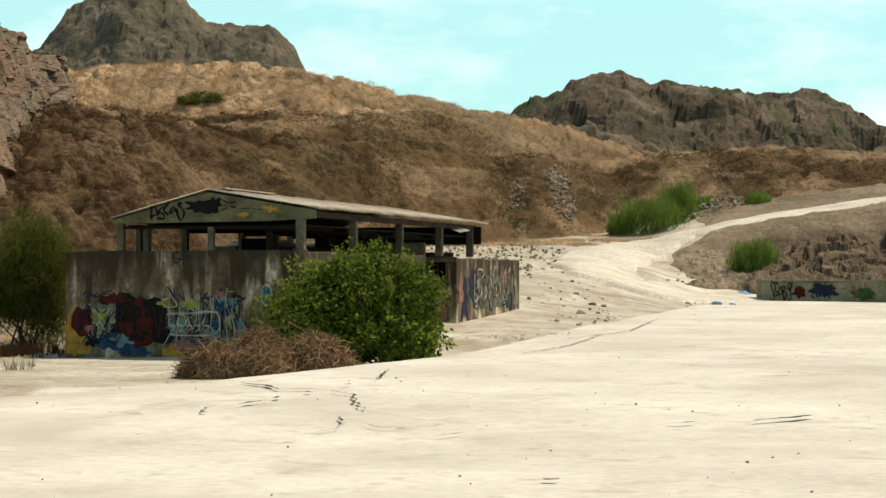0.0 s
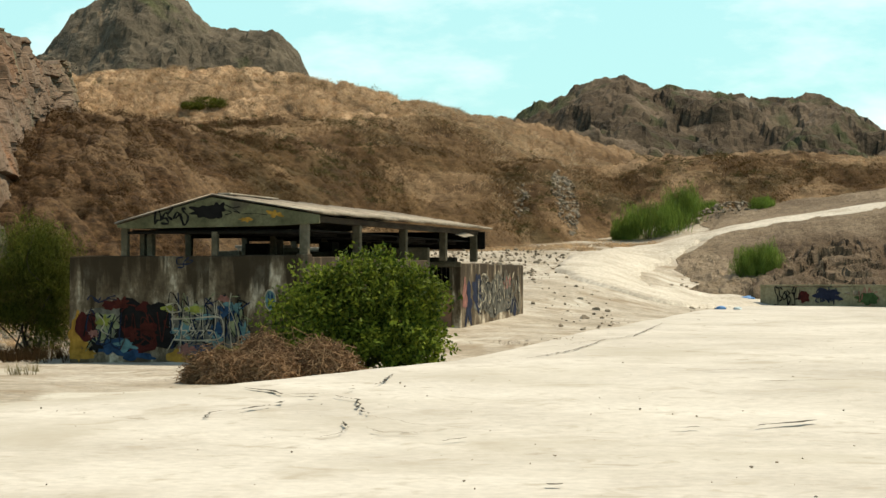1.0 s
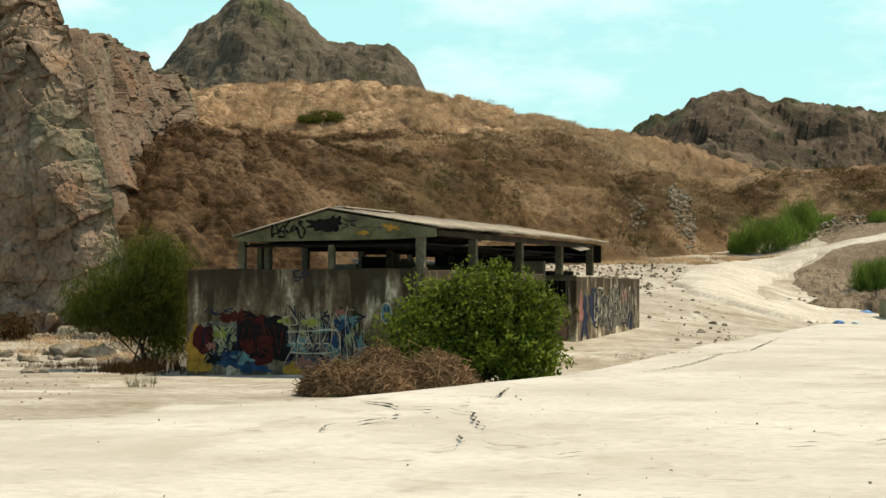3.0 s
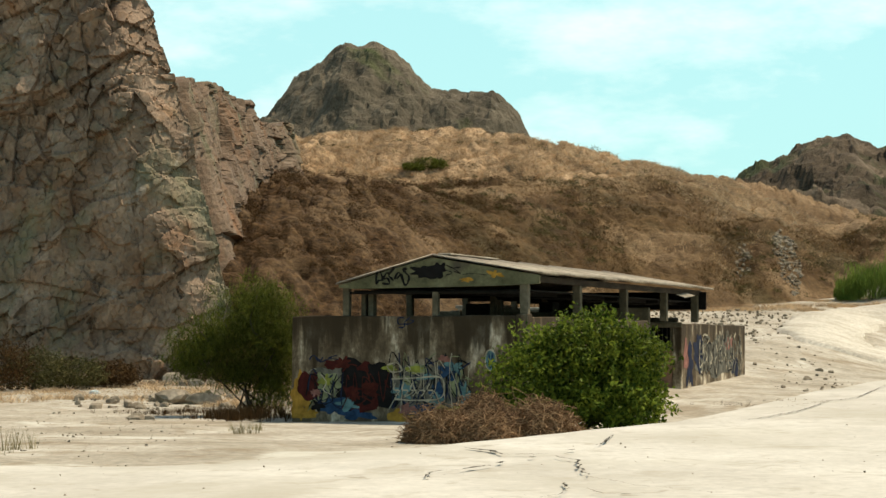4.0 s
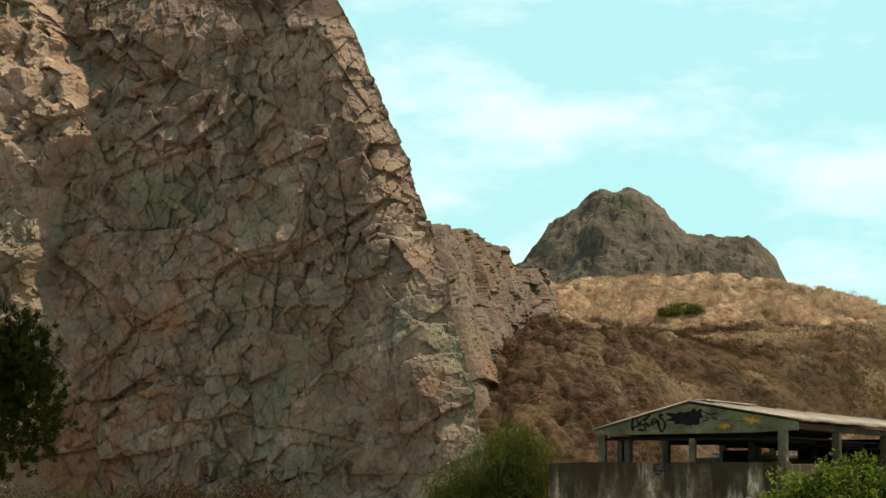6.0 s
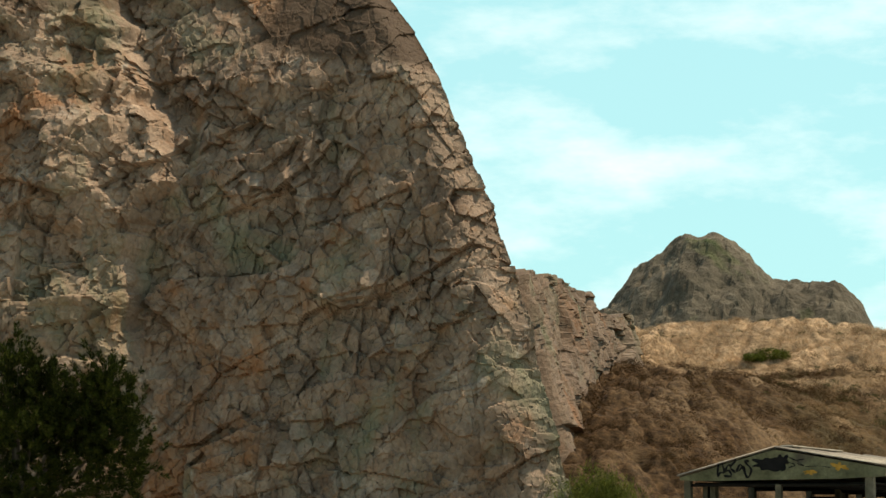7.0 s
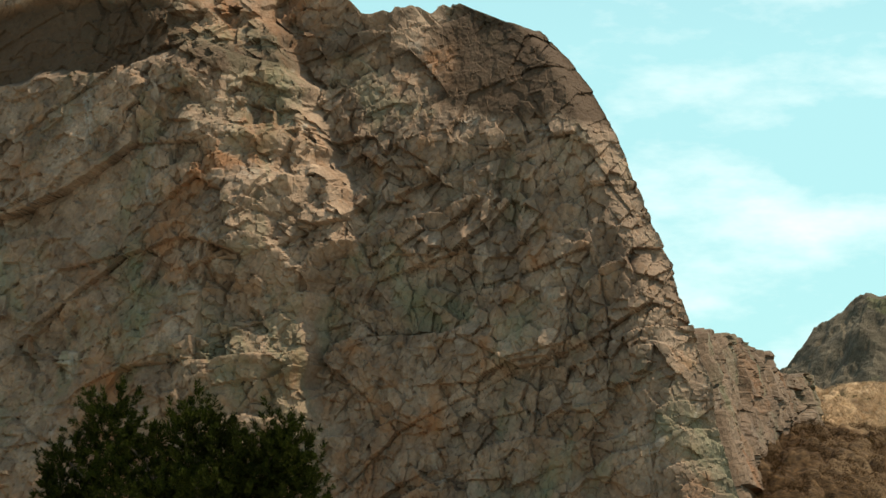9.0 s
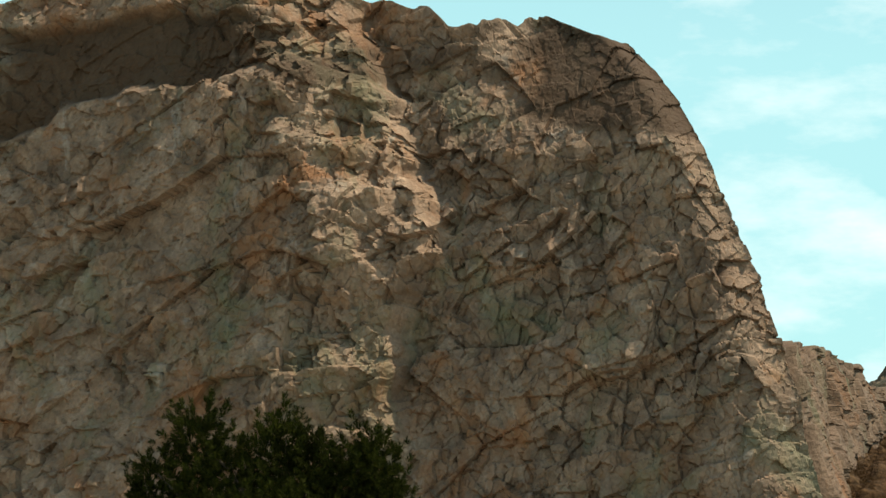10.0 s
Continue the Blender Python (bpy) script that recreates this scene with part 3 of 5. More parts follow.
# the rock behind the arris and the flat top, out of sight from the yard
back = np.linspace(0, 1, 9)[1:, None] ** 1.5
CX = np.concatenate([CX, CX[-1:] - 13 * back])
CY = np.concatenate([CY, CY[-1:] + 30 * back])
CZ = np.concatenate([CZ, np.broadcast_to(CZ[-1:], (8, CZ.shape[1]))])
tone, earth = (np.concatenate([v, np.broadcast_to(v[-1:], (8, v.shape[1]))]) for v in (tone, earth))
roof = np.linspace(0, 1, 9)[None, 1:] ** 1.5
CX = np.concatenate([CX, CX[:, -1:] - 12 * roof], 1)
CY = np.concatenate([CY, CY[:, -1:] + 35 * roof], 1)
CZ = np.concatenate([CZ, CZ[:, -1:] - .5 * roof], 1)
tone, earth = (np.concatenate([v, np.broadcast_to(v[:, -1:], (v.shape[0], 8))], 1) for v in (tone, earth))
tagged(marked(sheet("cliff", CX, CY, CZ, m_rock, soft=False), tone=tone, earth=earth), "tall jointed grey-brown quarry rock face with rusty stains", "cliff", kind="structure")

# a lower shoulder of the same rock runs back from the arris to the hill
cv = np.linspace(78.6, 150, 330)
ridge_x = np.interp(cv, (78, 79, 90, 105, 125, 150), (-16.7, -16.35, -16.95, -17.75, -19.35, -24))
ridge_z = np.interp(cv, (78, 79, 90, 105, 125, 150), (10.3, 10.45, 11.1, 11.55, 12.0, 12.4)) + .22 * value_noise(cv * .5, cv * 0, cv * 0, 66) + .1 * value_noise(cv * 1.7, cv * 0, cv * 0, 67)
WZ = ridge_z[:, None] * np.linspace(0, 1, 220)[None, :]
WY = np.broadcast_to(cv[:, None], WZ.shape)
WX = ridge_x[:, None] + .27 * (ridge_z[:, None] - WZ) - 1.6 * (1 - smooth(WY, 78.6, 80.2))
WY = WY + .17 * WZ * (1 - smooth(WY, 79, 90))
wr, wt = face_noise(WY * .8 + 40, WX, WZ, .6)
wt = wt * .4
WX, WY = WX + wr * smooth(WY, 79, 82), WY + .3 * wr
far = np.linspace(0, 1, 7)[None, 1:]
WX = np.concatenate([WX, WX[:, -1:] - 10 * far], 1)
WY = np.concatenate([WY, np.broadcast_to(WY[:, -1:], (len(cv), 6))], 1)
WZ = np.concatenate([WZ, WZ[:, -1:] - .6 * far], 1)
wt = np.concatenate([wt, np.broadcast_to(wt[:, -1:], (len(cv), 6))], 1)
tagged(marked(sheet("cliff_shoulder", WX, WY, WZ, m_rock, soft=False), tone=wt, earth=np.full(wt.shape, .35)), "lower weathered grey-brown rock shoulder behind the cliff", "cliff", kind="structure")

# ---- shed ----
m_gable = earthy("green_grey_paint", (0.065, 0.06, 0.03), (0.115, 0.107, 0.058), (0.165, 0.152, 0.088), 1.2, 9.0, [((0.07, 0.055, 0.04), 1.6, 0.58, 0.68)], bump=0.15, depth=0.01)
m_beam = earthy("old_timber", (0.018, 0.014, 0.01), (0.035, 0.027, 0.019), (0.06, 0.047, 0.034), 1.5, 12.0, bump=0.3, depth=0.01, stretch=(1, 1, 4))
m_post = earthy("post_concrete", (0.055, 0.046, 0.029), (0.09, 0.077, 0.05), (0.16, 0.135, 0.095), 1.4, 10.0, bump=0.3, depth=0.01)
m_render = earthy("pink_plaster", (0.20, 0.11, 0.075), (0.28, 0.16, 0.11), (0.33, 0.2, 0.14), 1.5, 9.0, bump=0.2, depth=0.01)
m_render_pale = earthy("pale_old_cement", (0.15, 0.13, 0.10), (0.23, 0.2, 0.155), (0.32, 0.28, 0.22), 1.5, 9.0, bump=0.2, depth=0.01)
m_low = earthy("mossy_concrete", (0.12, 0.112, 0.065), (0.20, 0.185, 0.115), (0.30, 0.275, 0.185), 0.9, 9.0, bump=0.3, depth=0.02)
# near black: the shade inside the shed is put into this colour
m_inner_shade = earthy("inner_shade_timber", (0.004, 0.0035, 0.003), (0.008, 0.0065, 0.005), (0.014, 0.012, 0.009), 1.5, 12.0, bump=0.3, depth=0.01)
m_iron = plain("rusty_iron", (0.05, 0.04, 0.035), 0.7, 0.4, 12, 0.4)
PAINT = {k: plain("spray_" + k, tuple(0.6 * v * w for v, w in zip(c, (1.1, .95, .75))), 0.85, 0.5, 6) for k, c in dict(
    black=(0.012, 0.012, 0.014), maroon=(0.075, 0.016, 0.015), red=(0.09, 0.022, 0.018), ochre=(0.46, 0.28, 0.06), white=(0.5, 0.5, 0.46), mint=(0.27, 0.33, 0.22),
    blue=(0.03, 0.08, 0.20), sky=(0.13, 0.28, 0.36), lime=(0.30, 0.36, 0.09), grey=(0.16, 0.17, 0.17), pink=(0.33, 0.17, 0.17), navy=(0.02, 0.03, 0.08), green=(0.05, 0.11, 0.05)).items()}
paint_step = [0]


def facing(x, z, lift, side):
    """A place on a painted face: the front at y = 0, or a side at its own x."""
    return (x, -lift, z) if side is None else (side + lift, x, z)


def blob(bm, x, z, rx, rz, seed, side=None, n=40, rough=0.28):
    """A patch of paint with an uneven outline, a hair proud of the wall."""
    rng = random.Random(seed)
    k = [(rng.uniform(0, 6.28), rng.uniform(-1, 1)) for _ in range(7)]
    paint_step[0] = (paint_step[0] + 1) % 60
    lift = 0.004 + 0.0004 * paint_step[0]
    vs = []
    for i in range(n):
        a = i / n * math.tau
        r = 1 + rough * sum(c * math.sin((j + 2) * a + p) for j, (p, c) in enumerate(k)) / 2
        vs.append(bm.verts.new(facing(x + rx * r * math.cos(a), z + rz * r * math.sin(a), lift, side)))
    bm.faces.new(vs)


def stroke(bm, pts, width, side=None):
    """A painted line through points, as a ribbon a hair proud of the wall."""
    paint_step[0] = (paint_step[0] + 1) % 60
    lift = 0.006 + 0.0004 * paint_step[0]
    fine = []
    for a, b, c, d in zip([pts[0], *pts[:-2]], pts[:-1], pts[1:], [*pts[2:], pts[-1]]):
        for t in (0, .2, .4, .6, .8):
            fine.append(tuple(0.5 * (2 * b[k] + (c[k] - a[k]) * t + (2 * a[k] - 5 * b[k] + 4 * c[k] - d[k]) * t * t + (3 * b[k] - a[k] - 3 * c[k] + d[k]) * t ** 3) for k in (0, 1)))
    fine.append(pts[-1])
    rows = []
    for i, p in enumerate(fine):
        q, s = fine[max(i - 1, 0)], fine[min(i + 1, len(fine) - 1)]
        dx, dz = s[0] - q[0], s[1] - q[1]
        ln_ = math.hypot(dx, dz) or 1
        w = width / 2 * (0.75 + 0.25 * math.sin(i * 0.9))
        rows.append([bm.verts.new(facing(p[0] + g * dz / ln_ * w, p[1] - g * dx / ln_ * w, lift, side)) for g in (-1, 1)])
    for a, b in zip(rows, rows[1:]):
        bm.faces.new((a[0], a[1], b[1], b[0]))


def scribble(bm, x0, x1, z, high, width, seed, side=None, loops=5):
    """An unreadable tag: looping strokes along a line."""
    rng = random.Random(seed)
    step = (x1 - x0) / loops
    shapes = (((.8, .5), (.1, .35), (.6, .05), (.05, -.2), (.8, -.5)), ((.1, .5), (.05, -.3), (.5, -.5), (.9, -.2), (.85, .4)), ((.1, -.5), (.1, .5), (.8, .3), (.2, 0), (.9, -.25), (.1, -.5)),
              ((.9, .4), (.3, .5), (.2, .1), (.8, -.1), (.7, -.5), (.05, -.4)), ((.0, -.5), (.4, .5), (.9, -.5), (.7, -.1), (.2, -.1)), ((.5, .5), (.05, .1), (.4, -.5), (.95, 0), (.5, .5)))
    for i in range(loops):
        x = x0 + i * step
        pts = [(x + step * (px + rng.uniform(-.3, .3)), z + high * (pz + rng.uniform(-.3, .3))) for px, pz in rng.choice(shapes)]
        stroke(bm, pts, width, side)


shed = empty("shed", (-7.16, 46.07, 0), -14)
tagged(shed, "derelict open-sided concrete shed with graffiti walls and a cement sheet roof", "shed")


def chipped_wall(name, lo, hi, seed, parent, label="", drop=0.012, material=None):
    """A cast wall with a worn, uneven top edge."""
    bm = box(bmesh.new(), lo, hi)
    bmesh.ops.subdivide_edges(bm, edges=[e for e in bm.edges if abs(e.verts[0].co.z - e.verts[1].co.z) < .01 and e.calc_length() > 1], cuts=24)
    bmesh.ops.bevel(bm, geom=[e for e in bm.edges if e.calc_face_angle(0) > 1], offset=0.02, segments=1, affect="EDGES")
    for v in bm.verts:
        if v.co.z > hi[2] - .05:
            v.co.z += drop * value_noise(np.float64(v.co.x * 1.9 + seed), np.float64(v.co.y * 1.9), np.float64(0.0), seed)
    return part(name, bm, material or m_wall, parent, label)


chipped_wall("front_wall", (0, 0, -0.3), (4.5, 0.22, 2.01), 3, shed, "water-stained concrete wall with layered graffiti")
chipped_wall("front_pier", (4.503, -0.02, -0.3), (4.74, 0.24, 2.04), 4, shed)
chipped_wall("side_wall", (4.52, 0.245, -0.3), (4.73, 8.9, 1.99), 5, shed)
chipped_wall("rear_wall", (-0.2, 13.2, 0), (4.3, 13.42, 2.1), 6, shed)
chipped_wall("left_wall", (0.002, 0.223, -0.3), (0.2, 13.18, 1.99), 7, shed)
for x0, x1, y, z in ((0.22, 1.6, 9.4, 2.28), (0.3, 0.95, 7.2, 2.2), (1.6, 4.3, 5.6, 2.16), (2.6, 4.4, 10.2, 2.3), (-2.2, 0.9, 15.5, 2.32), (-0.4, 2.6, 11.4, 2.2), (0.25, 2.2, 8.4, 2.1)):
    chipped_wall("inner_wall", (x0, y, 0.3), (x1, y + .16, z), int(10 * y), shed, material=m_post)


for x0, x1, y, z, t in ((-1.9, 0.7, 15.3, 2.325, 3), (0.1, 1.3, 9.3, 2.285, -2), (-0.3, 2.4, 11.3, 2.205, 2)):
    bm = box(bmesh.new(), (x0, y, z), (x1, y + .5, z + .07), .012)
    part("coping_slab", bm, m_render_pale, shed)


def cement_sheet(name, wide, long, parent, m, tilt):
    """One corrugated sheet: waves across y, lying along x."""
    ny_, w = 25, 0.022
    yy = np.linspace(0, wide, ny_)
    top = np.array([(x, y, w * math.sin(y / 0.185 * math.tau)) for y in yy for x in (0, long / 2, long)])
    v = np.concatenate([top, top - (0, 0, 0.012)])
    n = ny_ * 3
    f = []
    for i in range(ny_ - 1):
        for j in (0, 1):
            a = i * 3 + j
            f += [(a, a + 1, a + 4, a + 3), (n + a, n + a + 3, n + a + 4, n + a + 1)]
        f += [(i * 3, i * 3 + 3, n + i * 3 + 3, n + i * 3), (i * 3 + 2, n + i * 3 + 2, n + i * 3 + 5, i * 3 + 5)]
    ob = new(name, mesh(name, v, f, m_roof, True))
    ob.parent = parent
    ob.matrix_basis = m
    return ob


RIDGE, EAVE_L, EAVE_R = (2.86, 3.15), (0.93, 2.62), (5.02, 2.80)
rng = random.Random(4)
right_mesh = left_mesh = None
for i in range(13):
    for k, (ex, ez) in enumerate((EAVE_R, EAVE_L)):
        run, fall = ex - RIDGE[0], RIDGE[1] - ez
        m = pose(RIDGE[0], -0.08 + 1.08 * i, RIDGE[1] + rng.uniform(0, .012) + (0.012 if i % 2 else 0), rng.uniform(-.4, .4), math.degrees(math.atan2(fall, run)), 0)
        src = right_mesh if k == 0 else left_mesh
        if src is None:
            ob = cement_sheet("roof_sheet", 1.13, math.hypot(run, fall) * (1 if k == 0 else -1), shed, m, 0)
            if k:
                ob.matrix_basis = pose(RIDGE[0], -0.08, RIDGE[1], 0, -math.degrees(math.atan2(fall, -run)), 0)
                left_mesh = ob.data
            else:
                right_mesh = ob.data
            continue
        ob = new("roof_sheet", src)
        ob.parent = shed
        ob.matrix_basis = m if k == 0 else pose(RIDGE[0], -0.08 + 1.08 * i, RIDGE[1] + (0.012 if i % 2 else 0), rng.uniform(-.4, .4), -math.degrees(math.atan2(fall, -run)), 0)
bm = bmesh.new()
box(bm, (RIDGE[0] - .12, 0.6, RIDGE[1] + .02), (RIDGE[0] + .14, 3.6, RIDGE[1] + .055), 0.01)
part("ridge_tile", bm, m_roof, shed)

bm = bmesh.new()
ring = [(0.98, 2.585), (2.86, 3.10), (4.96, 2.755), (4.96, 2.6), (4.1, 2.56), (1.3, 2.52), (0.98, 2.54)]
a = [bm.verts.new((x, -0.04, z)) for x, z in ring]
b = [bm.verts.new((x, 0.03, z)) for x, z in ring]
bm.faces.new(a), bm.faces.new(b[::-1])
for i in range(len(ring)):
    j = (i + 1) % len(ring)
    bm.faces.new((a[i], b[i], b[j], a[j]))
part("gable_panel", bm, m_gable, shed, "green-grey painted gable board with black tags")
gable_tags = bmesh.new()
blob(gable_tags, 2.72, 2.83, .27, .12, 5, rough=.35)
blob(gable_tags, 3.0, 2.86, .13, .13, 6, rough=.4)
scribble(gable_tags, 1.75, 2.4, 2.75, .24, .05, 8, loops=5)
scribble(gable_tags, 3.1, 3.4, 2.86, .16, .022, 9, loops=2)
stroke(gable_tags, [(3.45, 2.78), (3.7, 2.79), (3.95, 2.76)], .012)
gable_paint = tagged(part("graffiti", gable_tags, PAINT["black"], shed), kind="stuff")
gable_paint.location.y = -0.04
gable_tags = bmesh.new()
blob(gable_tags, 4.1, 2.78, .13, .06, 15, rough=.5)
blob(gable_tags, 3.55, 2.68, .12, .04, 16, rough=.5)
tagged(part("graffiti", gable_tags, PAINT["ochre"], shed), kind="stuff").location.y = -0.04

# eave beams, rafters and posts
boxed("eave_beam", (4.6, -0.02, 2.64), (4.74, 13.9, 2.755), m_beam, shed)
boxed("eave_beam", (1.0, 0.05, 2.54), (1.14, 13.9, 2.63), m_beam, shed)
boxed("ridge_beam", (2.79, 0.05, 2.98), (2.93, 13.9, 3.1), m_beam, shed)
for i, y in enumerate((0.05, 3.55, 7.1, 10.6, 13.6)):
    boxed("tie_beam", (1.0, y + .03, 2.40 if i else 2.42), (4.5, y + .15, 2.472), m_inner_shade, shed)
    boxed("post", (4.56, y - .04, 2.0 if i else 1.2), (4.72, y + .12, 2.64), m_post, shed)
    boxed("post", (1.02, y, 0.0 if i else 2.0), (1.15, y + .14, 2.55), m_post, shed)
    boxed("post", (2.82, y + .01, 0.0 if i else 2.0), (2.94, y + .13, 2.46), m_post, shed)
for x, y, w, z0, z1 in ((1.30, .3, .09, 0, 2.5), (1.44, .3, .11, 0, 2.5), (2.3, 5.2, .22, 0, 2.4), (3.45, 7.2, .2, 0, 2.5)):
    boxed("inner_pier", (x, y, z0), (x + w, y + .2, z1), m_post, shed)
# added blocks inside, near black so that they carry the interior's shade
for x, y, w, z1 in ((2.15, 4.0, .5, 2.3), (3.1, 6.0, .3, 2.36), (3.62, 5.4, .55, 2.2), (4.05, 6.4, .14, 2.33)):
    boxed("inner_box", (x, y, 0.2), (x + w, y + .5, z1), m_inner_shade, shed, "block inside the shed with the inner shade in its colour")

# added dark panel, purlins and rear gable, coloured as the shade under the roof
boxed("shade_panel", (1.16, 0.25, 2.475), (4.59, 13.6, 2.5), m_inner_shade, shed, "near-black added panel drawing the shade under the roof")
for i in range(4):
    boxed("purlin", (3.25 + .3 * i, 0.3, 2.41), (3.33 + .3 * i, 13.6, 2.473), m_inner_shade, shed)
boxed("rear_gable", (1.0, 13.7, 2.3), (4.9, 13.76, 2.72), m_inner_shade, shed)

# annex at the rear with a barred window
chipped_wall("annex_side_wall", (4.52, 11.9, 0.1), (4.74, 18.8, 1.96), 12, shed, "peeling wall with white and blue graffiti")
chipped_wall("annex_front_wall", (3.0, 11.92, 0.1), (3.94, 12.12, 1.96), 13, shed)
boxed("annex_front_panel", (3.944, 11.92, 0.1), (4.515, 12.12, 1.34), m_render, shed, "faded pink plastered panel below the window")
boxed("annex_pier", (4.46, 11.925, 1.344), (4.515, 12.12, 1.86), m_post, shed)
boxed("lintel", (3.85, 11.84, 1.864), (4.76, 11.897, 1.99), m_post, shed)
boxed("lintel", (3.95, 11.92, 1.864), (4.515, 12.4, 1.955), m_post, shed)
# added dark sheet behind the bars, standing in for the unlit room
boxed("window_back", (3.5, 12.9, 0.3), (4.5, 12.95, 1.95), m_inner_shade, shed)
window_frame = boxed("window_frame", (3.95, 11.98, 1.345), (4.455, 12.04, 1.38), m_iron, shed, "rusty iron window frame with bars", .004)
for i in range(4):
    boxed("window_bar", (4.03 + .11 * i, 12.0, 1.382), (4.05 + .11 * i, 12.02, 1.86), m_iron, window_frame, bevel=0.003)
bm = box(bmesh.new(), (4.86, 10.9, 2.60), (5.06, 11.9, 2.612))
for v in bm.verts:
    v.co.z += -.35 * (v.co.x - 4.86) + .06 * (v.co.y - 10.9)
part("broken_sheet", bm, m_render_pale, shed, "pale broken sheet hanging at the eave")

# graffiti on the front wall
def painted(colour, shapes, side=None, label=""):
    for s in shapes:
        bm = bmesh.new()
        blob(bm, *s[:4], s[4], side, rough=s[5] if len(s) > 5 else .3)
        part("graffiti", bm, PAINT[colour], shed, label)


painted("ochre", [(.2, .5, .2, .42, 1, .35), (.3, .15, .25, .1, 2), (2.2, .12, .25, .12, 3)])
painted("grey", [(2.7, .62, .85, .42, 4, .25), (.95, .72, .4, .38, 5)])
painted("black", [(1.5, .66, .6, .5, 44, .25)])
painted("maroon", [(.34, .68, .24, .25, 6), (1.5, .66, .5, .42, 7), (.85, 1.08, .16, .1, 8)], label="large dark red bubble figure")
painted("mint", [(.75, .72, .22, .22, 9, .5), (.62, .45, .2, .1, 10, .5), (2.55, 1.0, .2, .1, 11), (2.35, .78, .16, .1, 12, .5), (3.35, .7, .12, .25, 13, .6)])
painted("blue", [(.9, .3, .32, .16, 14, .4), (1.3, .14, .35, .09, 15, .4), (2.95, .55, .14, .2, 16, .5), (3.15, .95, .15, .14, 17, .6), (2.6, .25, .3, .1, 18, .5)])
painted("sky", [(1.15, .33, .2, .1, 19, .5), (2.25, .6, .2, .12, 20, .5), (2.95, .42, .1, .14, 21, .5), (3.3, 1.05, .14, .1, 22, .6), (2.75, .86, .2, .05, 23), (3.5, .5, .1, .2, 24, .6)])
painted("black", [(1.28, .85, .24, .23, 25), (1.78, .9, .24, .22, 26), (1.45, .45, .22, .12, 27), (1.9, .55, .16, .16, 28), (.55, .3, .12, .1, 29, .5)])
painted("red", [(1.05, 1.12, .14, .1, 30, .4), (1.6, .62, .14, .12, 31, .5), (1.3, .52, .08, .12, 32, .5), (.45, .52, .08, .08, 33)])
painted("lime", [(2.5, 1.0, .18, .07, 34), (2.0, 1.02, .14, .06, 35), (3.2, .22, .2, .12, 36, .5), (.7, .78, .1, .1, 37, .6)])
painted("pink", [(2.35, .25, .16, .1, 38, .4), (.5, .55, .1, .06, 39, .4), (3.1, 1.2, .12, .06, 40, .4)])
for colour, w, seed in (("white", .018, 50), ("mint", .02, 51), ("black", .03, 52), ("black", .025, 55), ("navy", .03, 54)):
    bm = bmesh.new()
    scribble(bm, 2.0, 3.6, .72, .75, w, seed, loops=7)
    scribble(bm, .35, 1.1, .62, .6, w, seed + 10, loops=3)
    tagged(part("graffiti", bm, PAINT[colour], shed), kind="stuff")
bm = bmesh.new()
stroke(bm, [(1.95, 1.08), (2.15, 1.12), (2.25, .98), (2.05, .95), (1.95, 1.05)], .035)
stroke(bm, [(2.05, .82), (2.5, .84), (3.0, .86), (3.1, .66), (3.0, .46), (2.5, .42), (2.1, .44)], .035)
for i in range(5):
    stroke(bm, [(2.12 + .17 * i, .74), (2.08 + .17 * i, .62), (2.2 + .17 * i, .6), (2.13 + .17 * i, .5)], .03)
stroke(bm, [(.6, .9), (.72, .75), (.66, .6), (.82, .52)], .03)
tagged(part("graffiti", bm, PAINT["white"], shed), kind="stuff")
bm = bmesh.new()
for s in ((1.05, .95, 1.35, 1.06), (1.2, .45, 1.7, .35), (1.5, .98, 1.62, .7)):
    stroke(bm, [(s[0], s[1]), ((s[0] + s[2]) / 2, (s[1] + s[3]) / 2 + .08), (s[2], s[3])], .03)
scribble(bm, 1.05, 2.0, .66, .6, .02, 61, loops=5)
tagged(part("graffiti", bm, PAINT["red"], shed), kind="stuff")
bm = bmesh.new()
stroke(bm, [(2.75, 1.1), (2.95, 1.16), (3.12, 1.26), (3.12, 1.1), (2.98, 1.06)], .03)
scribble(bm, .4, .95, 1.2, .12, .03, 62, loops=3)
scribble(bm, 2.15, 2.45, 1.88, .14, .03, 63, loops=2)
tagged(part("graffiti", bm, PAINT["navy"], shed), kind="stuff")
bm = bmesh.new()
blob(bm, 4.0, 1.18, .12, .21, 70, rough=.03)
part("graffiti", bm, PAINT["white"], shed, "white oval with blue letters")
bm = bmesh.new()
blob(bm, 4.0, 1.18, .095, .18, 71, rough=.03)
part("graffiti", bm, PAINT["sky"], shed)
bm = bmesh.new()
blob(bm, 3.975, 1.18, .022, .13, 72, rough=.05), blob(bm, 4.035, 1.18, .025, .14, 73, rough=.05)
part("graffiti", bm, PAINT["blue"], shed)
# graffiti on the annex side: along y
painted("grey", [(15.3, 1.15, 2.0, .45, 80, .25)], 4.74)
painted("navy", [(13.6, 1.3, .5, .4, 81, .4), (12.7, 1.0, .3, .5, 82, .4), (17.5, .95, .5, .25, 83, .4)], 4.74)
painted("pink", [(12.3, 1.2, .25, .3, 84, .4), (16.8, 1.5, .4, .15, 85, .4)], 4.74)
for colour, seed, w in (("white", 90, .06), ("black", 92, .05), ("grey", 93, .08)):
    bm = bmesh.new()
    scribble(bm, 13.6, 18.3, 1.25, .7, w, seed, 4.74, 9)
    tagged(part("graffiti", bm, PAINT[colour], shed), kind="stuff")

